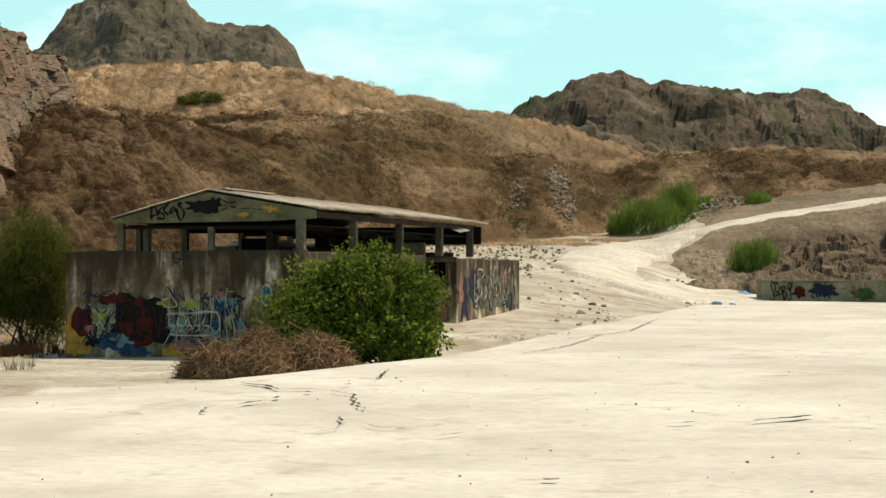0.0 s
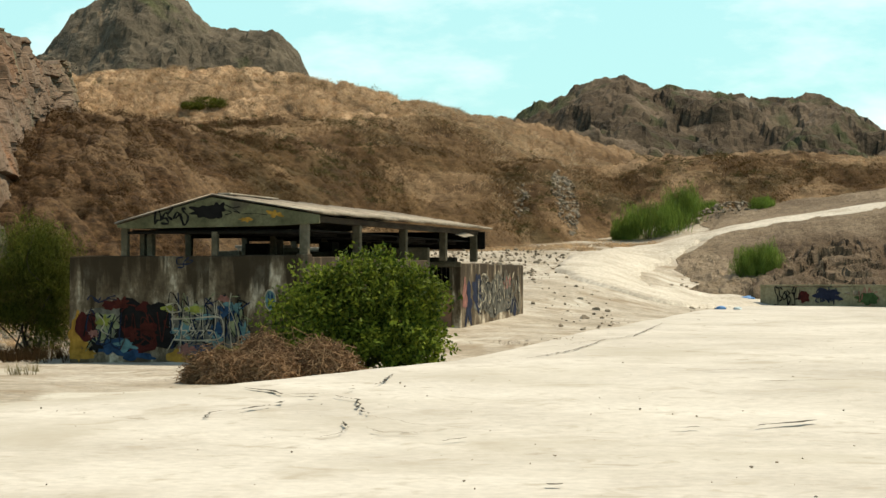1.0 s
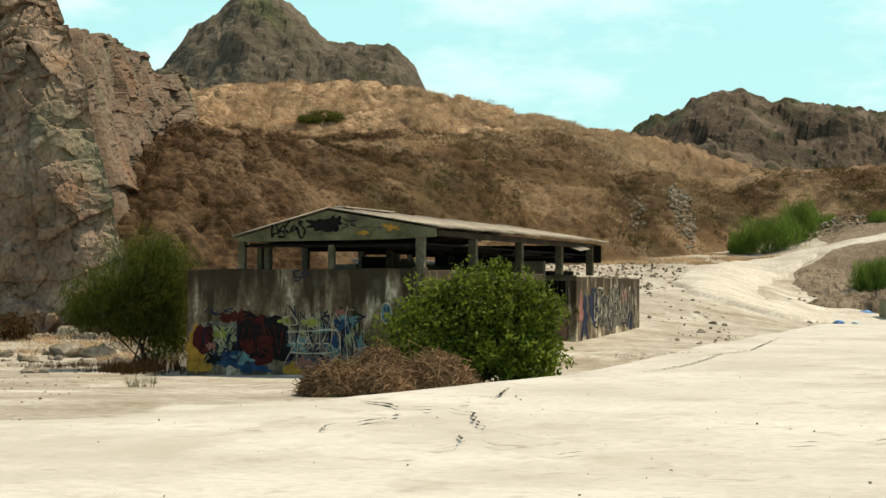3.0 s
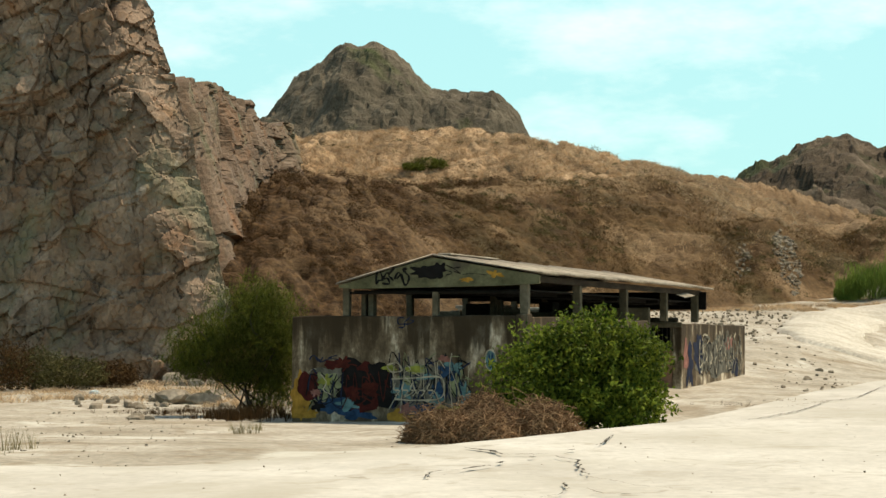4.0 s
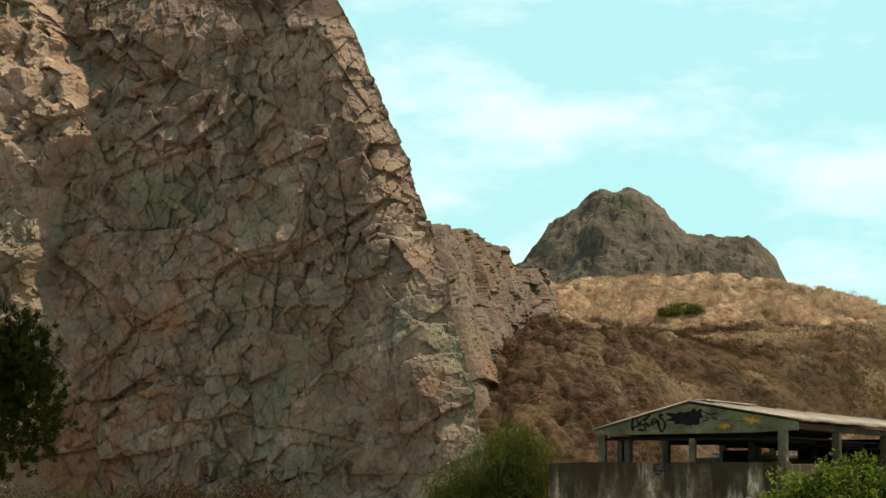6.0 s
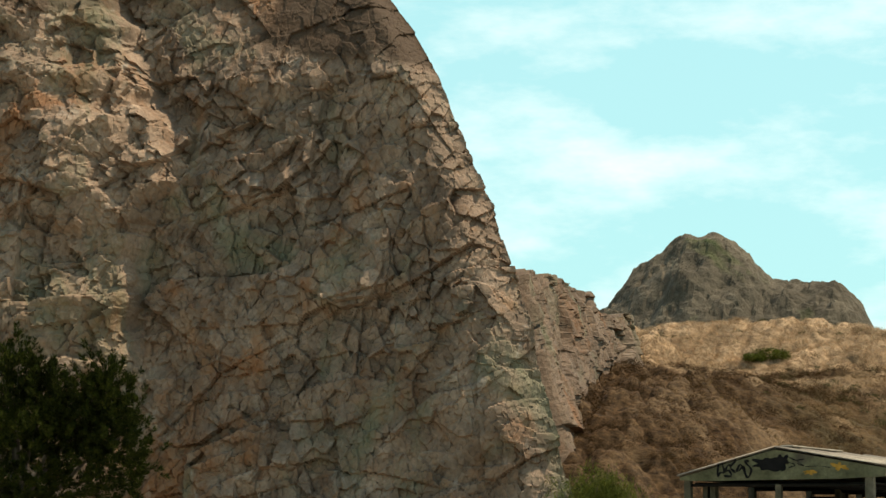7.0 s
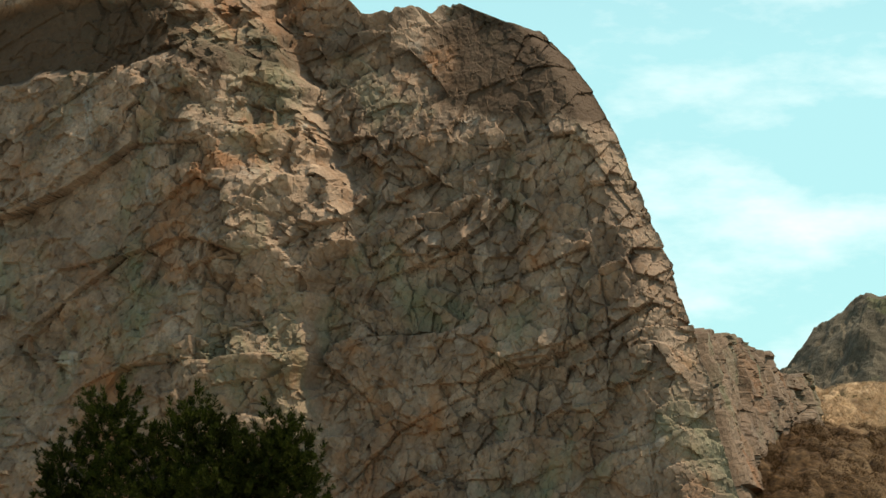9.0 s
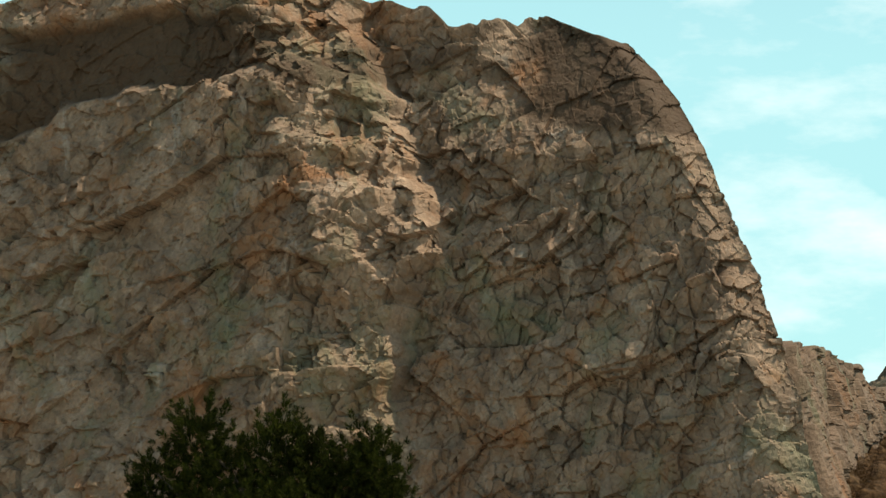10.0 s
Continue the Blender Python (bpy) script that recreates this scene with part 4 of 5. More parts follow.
# ---- low wall across the yard ----
low_wall = empty("low_wall", (11.2, 86.9, 0), math.degrees(math.atan2(-4.6, 3.8)))
tagged(low_wall, "low rough concrete wall with graffiti beside rubble", "wall")
chipped_wall("wall_body", (0, 0, 0.2), (20, 0.3, 1.36), 21, low_wall, drop=.03, material=m_low)
boxed("coping", (0.02, -.03, 1.375), (20, .33, 1.43), m_low, low_wall)


def low_paint(colour, fill):
    bm = bmesh.new()
    fill(bm)
    return tagged(part("graffiti", bm, PAINT[colour], low_wall), kind="stuff")


low_paint("green", lambda bm: [blob(bm, 5.0 + 2.6 * i, .95, .5, .2, 100 + i, rough=.3) for i in range(3)])
low_paint("black", lambda bm: scribble(bm, .7, 1.9, 1.05, .5, .06, 110, loops=6))
low_paint("maroon", lambda bm: blob(bm, 2.1, 1.0, .25, .22, 111))
low_paint("navy", lambda bm: (blob(bm, 3.2, 1.08, .6, .2, 112, rough=.5), scribble(bm, 2.7, 3.7, 1.05, .4, .06, 113)))
low_paint("pink", lambda bm: scribble(bm, 4.6, 5.5, 1.05, .4, .05, 114))

# ---- plants, stones and small things ----
m_bush = leafy("bush_leaf", (0.02, 0.042, 0.006), (0.215, 0.26, 0.033), 0.5, 0.3)
m_feather = leafy("feathery_leaf", (0.027, 0.038, 0.006), (0.135, 0.145, 0.023), 0.6, 0.35)
m_pine = leafy("pine_needle", (0.004, 0.006, 0.001), (0.042, 0.05, 0.006), 0.8, 0.1)
m_reed = leafy("reed_leaf", (0.09, 0.15, 0.025), (0.22, 0.30, 0.06), 0.5, 0.35)
m_dull = leafy("dull_shrub_leaf", (0.045, 0.044, 0.016), (0.115, 0.10, 0.038), 0.7, 0.2)
m_rusty = leafy("withered_leaf", (0.03, 0.017, 0.007), (0.11, 0.062, 0.026), 0.8, 0.2)
m_straw = leafy("straw", (0.32, 0.212, 0.118), (0.70, 0.51, 0.32), 0.8, 0.25)
m_weed = leafy("grey_weed", (0.16, 0.13, 0.06), (0.34, 0.28, 0.15), 0.8, 0.2)
m_brown_grass = leafy("brown_grass", (0.07, 0.041, 0.017), (0.21, 0.13, 0.058), 0.8, 0.2)
m_twig = leafy("dry_twig", (0.095, 0.052, 0.027), (0.34, 0.21, 0.115), 0.85, 0.0)
m_bark = earthy("bark", (0.04, 0.03, 0.022), (0.07, 0.055, 0.04), (0.11, 0.09, 0.065), 3.0, 20.0, bump=0.5, depth=0.02, stretch=(1, 1, .3))
m_crack = plain("crack_dirt", (0.035, 0.027, 0.018), 1.0, 0.4, 8)


def unit(v):
    return v / np.maximum(np.linalg.norm(v, axis=1, keepdims=True), 1e-6)


def leaves(name, c, way, long, wide, material, rg):
    """Small folded leaves: centres, directions, lengths and widths."""
    n = len(c)
    way = unit(way)
    sidew = unit(np.cross(way, rg.normal(size=(n, 3))))
    nrm = np.cross(way, sidew)
    L, W = np.broadcast_to(long, n)[:, None], np.broadcast_to(wide, n)[:, None]
    v = np.stack([c - way * L / 2, c + sidew * W / 2 + nrm * W * .2, c + way * L / 2, c - sidew * W / 2 + nrm * W * .2], 1).reshape(-1, 3)
    return mesh(name, v, np.arange(4 * n).reshape(-1, 4), material)


def in_blobs(blobs, n, rg, shell=0.6, lump=0.3):
    """Points in a union of lumpy ellipsoids, most near the surface."""
    b = np.array(blobs, float)
    k = rg.choice(len(b), n, p=(b[:, 3] * b[:, 4] * b[:, 5]) ** .67 / ((b[:, 3] * b[:, 4] * b[:, 5]) ** .67).sum())
    d = unit(rg.normal(size=(n, 3)))
    r = 1 - (1 - shell) * rg.random(n) ** 1.4
    r = r * (1 + lump * value_noise(d[:, 0] * 3 + k * 7, d[:, 1] * 3, d[:, 2] * 3, 3) + 0.5 * lump * value_noise(d[:, 0] * 8 + k, d[:, 1] * 8, d[:, 2] * 8, 4))
    return b[k, :3] + d * r[:, None] * b[k, 3:], d


def tube(bm, pts, radii, sides=6):
    rings = []
    for i, p in enumerate(pts):
        d = (Vector(pts[min(i + 1, len(pts) - 1)]) - Vector(pts[max(i - 1, 0)])).normalized()
        u = d.orthogonal().normalized()
        w = d.cross(u)
        rings.append([bm.verts.new(Vector(p) + (u * math.cos(a) + w * math.sin(a)) * radii[i]) for a in [k / sides * math.tau for k in range(sides)]])
    for a, b in zip(rings, rings[1:]):
        for k in range(sides):
            bm.faces.new((a[k], a[(k + 1) % sides], b[(k + 1) % sides], b[k]))
    bm.faces.new(rings[0][::-1]), bm.faces.new(rings[-1])


def limb(name, a, b, r0, r1, parent, rng_, bend=0.15):
    a, b = Vector(a), Vector(b)
    n = 6
    pts = [a.lerp(b, i / n) + Vector([rng_.uniform(-1, 1) * bend * (b - a).length * math.sin(math.pi * i / n) for _ in range(3)]) for i in range(n + 1)]
    bm = bmesh.new()
    tube(bm, pts, [r0 + (r1 - r0) * i / n for i in range(n + 1)])
    return part(name, bm, m_bark, parent, soft=True)


def leafy_thing(name, place, blobs, n, long, wide, material, seed, label, category, stems=6, group="", lump=0.3, shell=0.55, rise=0.3, stem_r=0.03):
    """A bush or small tree: stems from the ground, a crown of leaves round them."""
    rg, rng_ = np.random.default_rng(seed), random.Random(seed)
    top = tagged(empty(name, place), label, category, group)
    c, d = in_blobs(blobs, n, rg, shell, lump)
    c = c[c[:, 2] > 0.02]
    way = rg.normal(size=(len(c), 3)) + (0, 0, rise)
    crown = new("crown", leaves("crown", c, way, long * rg.uniform(.6, 1.3, len(c)), wide * rg.uniform(.7, 1.2, len(c)), material, rg))
    crown.parent = top
    for i in range(stems):
        b = blobs[i % len(blobs)]
        limb("stem", (rng_.uniform(-.12, .12) * b[3], rng_.uniform(-.12, .12), -0.1),
             (b[0] + rng_.uniform(-.5, .5) * b[3], b[1] + rng_.uniform(-.5, .5) * b[4], b[2] + b[5] * rng_.uniform(.2, .7)), stem_r, stem_r * .3, top, rng_)
    return top


def ground_at(x, y):
    x, y = np.float64(x), np.float64(y)
    return float(slab_z(x, y)) if y < slab_edge(x) else float(land(x, y))


# the round green bush in front of the shed
leafy_thing("bush", (-1.5, 42.3, -0.05), [(0, 0, 1.05, 1.3, 1.1, .95), (-.75, -.2, .85, .85, .9, .8), (.8, -.1, .75, .8, .9, .75), (.25, -.3, 1.5, .75, .7, .68), (-.5, -.3, 1.35, .5, .6, .45), (1.05, -.3, 1.3, .5, .6, .6), (-.35, -.4, .5, 1.0, .8, .5), (.75, -.3, .4, .75, .7, .45)],
            27000, .10, .05, m_bush, 1, "dense round dark green leafy bush beside the shed", "bush", 9, lump=.42)
# feathery tree beside the shed's end
leafy_thing("tree", (-8.3, 48.4, 0), [(0, 0, 1.75, 1.0, 1.0, .95), (-.8, -.2, 1.5, .75, .8, .65), (.5, .1, 1.5, .65, .8, 1.0), (-1.25, -.2, 1.15, .5, .6, .5), (.45, 0, .6, .6, .6, .6), (.15, 0, 2.3, .6, .6, .55), (-.3, -.2, .9, .7, .6, .45)],
            34000, .17, .013, m_feather, 2, "feathery olive green young tree against the shed wall", "tree", 10, lump=.5, shell=.2, rise=1.1)
# pine in front of the cliff
pine_blobs = [(0, 0, 2.8, 2.6, 2, 1.7), (-2.0, 0, 4.85, .75, .8, 1.0), (-1.3, 0, 4.2, .8, .8, .9), (.1, 0, 4.75, .75, .8, .95), (.7, 0, 4.2, .8, .8, .9), (2.1, 0, 4.35, .75, .8, .95), (1.6, 0, 3.9, .8, .8, .9), (-3.0, 0, 3.9, .7, .8, .95), (2.5, 0, 3.2, .65, .8, 1.1), (-3.1, 0, 2.7, .8, .8, 1.1)]
rg = np.random.default_rng(3)
pine = tagged(empty("pine_tree", (-21.35, 49.5, 0)), "dark green bushy pine tree below the cliff", "tree")
c, d = in_blobs(pine_blobs, 3600, rg, .35, .35)
axis = unit(d * .9 + (0, 0, .8) + rg.normal(size=d.shape) * .3)
each = 50
along_shoot = rg.random(len(c) * each)
sweep = unit(np.cross(np.repeat(axis, each, 0), rg.normal(size=(len(c) * each, 3))))
shoot = np.repeat(c, each, 0) + np.repeat(axis * rg.uniform(.12, .26, (len(c), 1)), each, 0) * along_shoot[:, None]
way = np.repeat(axis, each, 0) * .9 + sweep * (1.3 - .6 * along_shoot[:, None])
lng = .12 * rg.uniform(.7, 1.25, len(shoot))
crown = new("crown", leaves("crown", shoot + unit(way) * lng[:, None] * .5, way, lng, .02, m_pine, rg))
crown.parent = pine
prng = random.Random(3)
limb("trunk", (0, 0, -.2), (0.1, 0, 4.6), .2, .05, pine, prng, .02)
for bl in pine_blobs[1:]:
    limb("branch", (0.05, 0, bl[2] * .45), (bl[0], bl[1], bl[2] + .3), .07, .02, pine, prng, .05)

# shrubs at the cliff's foot
for i, (x, y, w, h) in enumerate(((-24.6, 66, 1.5, 1.5), (-22.9, 66.5, 1.3, 1.35), (-21.3, 66.8, 1.3, 1.7), (-20.1, 67.2, 1.2, 1.45), (-19.0, 67.4, 1.1, 1.7), (-18.1, 68.4, 1.0, 1.3), (-17.2, 69.5, .9, 1.0), (-16.4, 71, .8, .8), (-26.5, 66, 1.4, 1.6))):
    leafy_thing("shrub", (x, y, ground_at(x, y)), [(0, 0, h * .5, w, .8, h * .5), (w * .4, -.1, h * .4, w * .6, .7, h * .45), (-w * .5, 0, h * .35, w * .6, .7, h * .4)], 3800, .11, .04,
                m_rusty if i in (2, 4, 7) else m_dull, 20 + i, "half-withered brown shrub at the cliff foot" if i in (2, 4, 7) else "dull green shrub at the cliff foot", "shrub", 4, "shrubs along the cliff", .4)
# green growth along the track and on the slopes
for x, y, w, h, mat, seed, lab in ((8.9, 105.3, 1.5, 1.75, m_reed, 40, "bright green reed clump beside the track"), (7.8, 106, .6, 1.0, m_reed, 41, "low green bush beside the reeds"), (10.3, 107, .9, 2.0, m_reed, 42, "tall green reed clump beside the track"),
                                   (11.9, 93.2, .95, 1.5, m_reed, 43, "green bush on the rocky bank"), (14.0, 108, .5, .6, m_reed, 44, "small green bush beside the track"), (11.7, 110, .7, .7, m_reed, 47, "green bush at the berm foot")):
    leafy_thing("bush", (x, y, ground_at(x, y) - .1), [(0, 0, h * .45, w, .8, h * .5), (w * .4, 0, h * .55, w * .6, .7, h * .45), (-w * .45, 0, h * .4, w * .6, .7, h * .42)], 4200, .42 if mat is m_reed else .12, .022 if mat is m_reed else .05, mat, seed, lab, "bush", 4, "green bushes by the track", .5, .3, 3.0 if mat is m_reed else .3)
for x, y, w, h, seed in ((-12.5, 126.6, 1.0, .8, 45), (-13.4, 126.2, .5, .5, 46)):
    leafy_thing("bush", (x, y, float(grass_hill_z(np.float64(x), np.float64(y))) - .1), [(0, 0, h * .5, w, .7, h * .5), (.5, 0, h * .4, w * .5, .6, h * .4)], 2600, .1, .05, m_feather, seed, "grey-green bush on the hill terrace", "bush", 3, "bushes on the hill")


# ---- dry brush heap ----
def brush_heap(name, place, mounds, n, seed, label):
    rg = np.random.default_rng(seed)
    b = np.array(mounds)
    k = rg.integers(0, len(b), n)
    a = rg.uniform(0, math.tau, n)
    r = np.sqrt(rg.random(n))
    x, y = b[k, 0] + b[k, 2] * r * np.cos(a), b[k, 1] + b[k, 3] * r * np.sin(a)
    z = b[k, 4] * (1 - r * r) ** .65 * rg.uniform(.3, 1.05, n)
    c = np.stack([x, y, z], 1)
    h = rg.uniform(0, math.tau, n)
    d = np.stack([np.cos(h), np.sin(h), rg.normal(0, .35, n)], 1)
    bow = rg.normal(size=(n, 3)) * .10
    ln_, w = rg.uniform(.2, .7, n)[:, None], rg.uniform(.0025, .006, n)[:, None]
    s = unit(np.cross(d, rg.normal(size=(n, 3))))
    t = np.cross(unit(d), s)
    rows = []
    for q in (-.5, -.17, .17, .5):
        m = c + d * ln_ * q + bow * (1 - 4 * q * q) - np.array((0, 0, .12)) * (4 * q * q) * ln_
        rows += [m + s * w, m - s * w * .5 + t * w, m - s * w * .5 - t * w]
    v = np.stack(rows, 1).reshape(-1, 3)
    v[:, 2] = np.maximum(v[:, 2], -.05)
    f = []
    for i in range(3):
        for j in range(3):
            f.append((i * 3 + j, i * 3 + (j + 1) % 3, i * 3 + 3 + (j + 1) % 3, i * 3 + 3 + j))
    f = (np.arange(n)[:, None, None] * 12 + np.array(f)[None]).reshape(-1, 4)
    ob = new(name, mesh(name, v, f, m_twig))
    ob.location = place
    return tagged(ob, label, "brush heap", kind="stuff")


brush_heap("brush_heap", (-2.75, 37.6, -0.02), [(-0.78, -.4, .36, .45, .42), (-0.13, -.3, .5, .45, .38), (0.78, .2, .5, .5, .55), (-0.14, .55, .42, .4, .62), (-0.12, 0, .8, .3, .25)], 21000, 5, "tangled heap of dry brown cut brushwood")


# ---- grass ----
def grass(name, x, y, z, high, material, seed, label, blades=9, spread=.16, width=.022, lean=1.0):
    rg = np.random.default_rng(seed)
    n = len(x)
    c = np.repeat(np.stack([x, y, z], 1), blades, 0)
    hh = np.repeat(high, blades) * rg.uniform(.5, 1.15, n * blades)
    a = rg.uniform(0, math.tau, n * blades)
    off = np.stack([np.cos(a), np.sin(a), a * 0], 1)
    base = c + off * (rg.random((n * blades, 1)) * spread)
    tip = base + off * (hh * lean * rg.uniform(.5, 1.3, n * blades))[:, None]
    tip[:, 2] += hh * (1 - .3 * lean)
    s = np.stack([-np.sin(a + 1), np.cos(a + 1), a * 0], 1) * (width * rg.uniform(.6, 1.4, n * blades))[:, None]
    base[:, 2] -= .05
    v = np.stack([base - s, base + s, tip], 1).reshape(-1, 3)
    return tagged(new(name, mesh(name, v, np.arange(3 * n * blades).reshape(-1, 3), material)), label, "grass", kind="stuff")


def strewn(n, x0, x1, y0, y1, seed, keep):
    rg = np.random.default_rng(seed)
    x, y = rg.uniform(x0, x1, n), rg.uniform(y0, y1, n)
    k = keep(x, y) + rg.uniform(-.35, .35, n) > 0
    return x[k], y[k]


def patchy(x, y, s, seed):
    return fractal(x * s, y * s, x * 0, 3, seed)


def tufts(x, y, s, seed, low, high):
    return low + (high - low) * smooth(patchy(x, y, s, seed), -.6, .7)


x, y = strewn(52000, -26, 10, 119, 138, 61, lambda x, y: patchy(x, y, .3, 62) + .6)
grass("dry_grass", x, y, grass_hill_z(x, y), tufts(x, y, .6, 161, .06, .26), m_straw, 63, "pale straw grass on the upper terrace", 6, .2, .014)
x, y = strewn(46000, -26, 12, 84, 117, 64, lambda x, y: patchy(x, y, .35, 65) + .05 + .5 * smooth(y, 110, 115) - .8 * (1 - smooth(x + .25 * (y - 97), -12, -5)))
k = grass_hill_z(x, y) > land(x, y) + .1
x, y = x[k], y[k]
grass("dry_grass", x, y, grass_hill_z(x, y), tufts(x, y, .6, 162, .06, .24), m_brown_grass, 66, "brown withered grass on the hillside", 6, .22, .014)
x, y = strewn(16000, -22, 10, 104, 117, 67, lambda x, y: patchy(x, y, .35, 68) - .3 + .7 * smooth(y, 110, 115))
grass("dry_grass", x, y, grass_hill_z(x, y), tufts(x, y, .7, 163, .06, .22), m_straw, 69, "straw grass along the terrace edge", 6, .2, .014)
x, y = strewn(34000, -4, 28, 102, 121, 70, lambda x, y: patchy(x, y, .35, 71) + .1)
k = berm_z(x, y) > land(x, y) + .05
x, y = x[k], y[k]
grass("dry_grass", x, y, berm_z(x, y), tufts(x, y, .7, 164, .05, .22), m_brown_grass, 72, "brown grass and low scrub on the berm", 6, .2, .014)
x, y = strewn(14000, -3, 28, 108, 120, 73, lambda x, y: patchy(x, y, .4, 74) - .1)
k = berm_z(x, y) > land(x, y) + 1.2
x, y = x[k], y[k]
grass("dry_grass", x, y, berm_z(x, y), tufts(x, y, .7, 165, .05, .22), m_straw, 75, "straw grass along the berm crest", 6, .2, .014)
x, y = strewn(7000, 1, 9, 98, 106, 76, lambda x, y: patchy(x, y, .5, 77) + .1 - 3 * smooth(x - (5.2 + .5 * (y - 93)), -.5, .5) * (y < 104))
grass("dry_grass", x, y, land(x, y), tufts(x, y, .7, 166, .05, .24), m_straw, 78, "straw grass at the berm foot", 6, .2, .014)
x, y = strewn(7000, -24, -8.5, 54, 78, 79, lambda x, y: patchy(x, y, .7, 80) - .25 + .3 * smooth(y, 58, 66))
grass("dry_grass", x, y, land(x, y), tufts(x, y, .7, 167, .06, .3), m_straw, 81, "straw grass on the yard's far edge", 9, .18, .012)


def scrub(name, x, y, z, r, material, seed, label, each=60, leaf=.09):
    """Low rounded clumps of twiggy scrub, past counting."""
    rg = np.random.default_rng(seed)
    c = np.repeat(np.stack([x, y, z], 1), each, 0)
    rr = np.repeat(r, each)[:, None]
    d = unit(rg.normal(size=c.shape))
    d[:, 2] = np.abs(d[:, 2])
    p = c + d * rr * (.5 + .5 * rg.random((len(c), 1))) * (1, 1, .75)
    return tagged(new(name, leaves(name, p, d + rg.normal(size=d.shape) * .8, leaf * rg.uniform(.6, 1.4, len(c)), leaf * .3, material, rg)), label, "scrub", kind="stuff")


x, y = strewn(3400, -25, -6, 82, 115, 82, lambda x, y: patchy(x, y, .3, 83) + .25 - .7 * smooth(x, -13, -7))
k = grass_hill_z(x, y) > land(x, y) + .2
x, y = x[k], y[k]
scrub("dry_scrub", x, y, grass_hill_z(x, y), np.random.default_rng(84).uniform(.22, .55, len(x)), m_rusty, 85, "dark withered scrub on the slope by the cliff", 110, .065)
x, y = strewn(700, -14, 12, 97, 116, 86, lambda x, y: patchy(x, y, .25, 87) - .25)
scrub("dry_scrub", x, y, grass_hill_z(x, y), np.random.default_rng(88).uniform(.2, .5, len(x)), m_dull, 89, "olive low scrub on the hillside", 70)
x, y = strewn(900, -2, 28, 103, 120, 186, lambda x, y: patchy(x, y, .3, 187) - .15)
k = berm_z(x, y) > land(x, y) + .1
x, y = x[k], y[k]
scrub("dry_scrub", x, y, berm_z(x, y), np.random.default_rng(188).uniform(.2, .55, len(x)), m_dull, 189, "olive low scrub on the berm", 70)
x, y = strewn(260, -26, 8, 121, 137, 190, lambda x, y: patchy(x, y, .3, 191) - .3)
scrub("dry_scrub", x, y, grass_hill_z(x, y), np.random.default_rng(192).uniform(.15, .4, len(x)), m_dull, 193, "olive low scrub on the upper terrace", 60)
for i, (x0, y0, r0, n0, h0, m0) in enumerate(((-9.5, 32.2, .4, 60, .16, m_weed), (-9.05, 33.5, .25, 14, .36, m_weed), (-7.2, 41.4, .12, 12, .22, m_weed), (-7.0, 40.0, .12, 12, .2, m_weed), (-10.3, 49.5, .5, 60, .15, m_rusty), (-8.3, 47.2, .45, 320, .3, m_rusty), (1.6, 50.5, .5, 40, .06, m_rusty), (-9.6, 50.5, .7, 90, .2, m_rusty))):
    rg = np.random.default_rng(300 + i)
    x, y = x0 + rg.normal(0, r0, n0), y0 + rg.normal(0, r0, n0)
    g = grass("weed", x, y, np.array([ground_at(a, b) for a, b in zip(x, y)]), np.full(n0, h0), m0, 310 + i, "small dry weed clump growing from the ground", 7, .05, .006, .3)


# ---- stones ----
def stone_mesh(seed):
    bm = bmesh.new()
    bmesh.ops.create_icosphere(bm, subdivisions=2, radius=1)
    rng_ = random.Random(seed)
    cuts = [(Vector((rng_.gauss(0, 1), rng_.gauss(0, 1), rng_.gauss(0, 1))).normalized(), rng_.uniform(.45, .8)) for _ in range(9)]
    for v in bm.verts:
        for nn, dd in cuts:
            o = v.co.dot(nn) - dd
            if o > 0:
                v.co -= nn * o
    v = np.array([v.co[:] for v in bm.verts])
    f = np.array([[w.index for w in p.verts] for p in bm.faces])
    bm.free()
    return v, f


STONES = [stone_mesh(i) for i in range(6)]


def rubble(name, x, y, z, size, seed, label, material=None):
    rg = np.random.default_rng(seed)
    vs, fs, at = [], [], 0
    for px, py, pz, s in zip(x, y, z, size):
        v, f = STONES[rg.integers(0, 6)]
        a = rg.uniform(0, math.tau)
        q = v * (s * rg.uniform(.7, 1.3, 3)) * (1, 1, .7)
        q = np.stack([q[:, 0] * math.cos(a) - q[:, 1] * math.sin(a), q[:, 0] * math.sin(a) + q[:, 1] * math.cos(a), q[:, 2]], 1)
        vs.append(q + (px, py, pz + s * .2))
        fs.append(f + at)
        at += len(v)
    return tagged(new(name, mesh(name, np.concatenate(vs), np.concatenate(fs), material or m_stone)), label, "rubble", kind="stuff")


def heap(n, cx, cy, rx, ry, seed, lo, hi, fn, lift=0.0):
    rg = np.random.default_rng(seed)
    a, r = rg.uniform(0, math.tau, n), np.sqrt(rg.random(n))
    x, y = cx + rx * r * np.cos(a), cy + ry * r * np.sin(a)
    return x, y, fn(x, y) + lift * (1 - r), lo + (hi - lo) * rg.random(n) ** 2.5


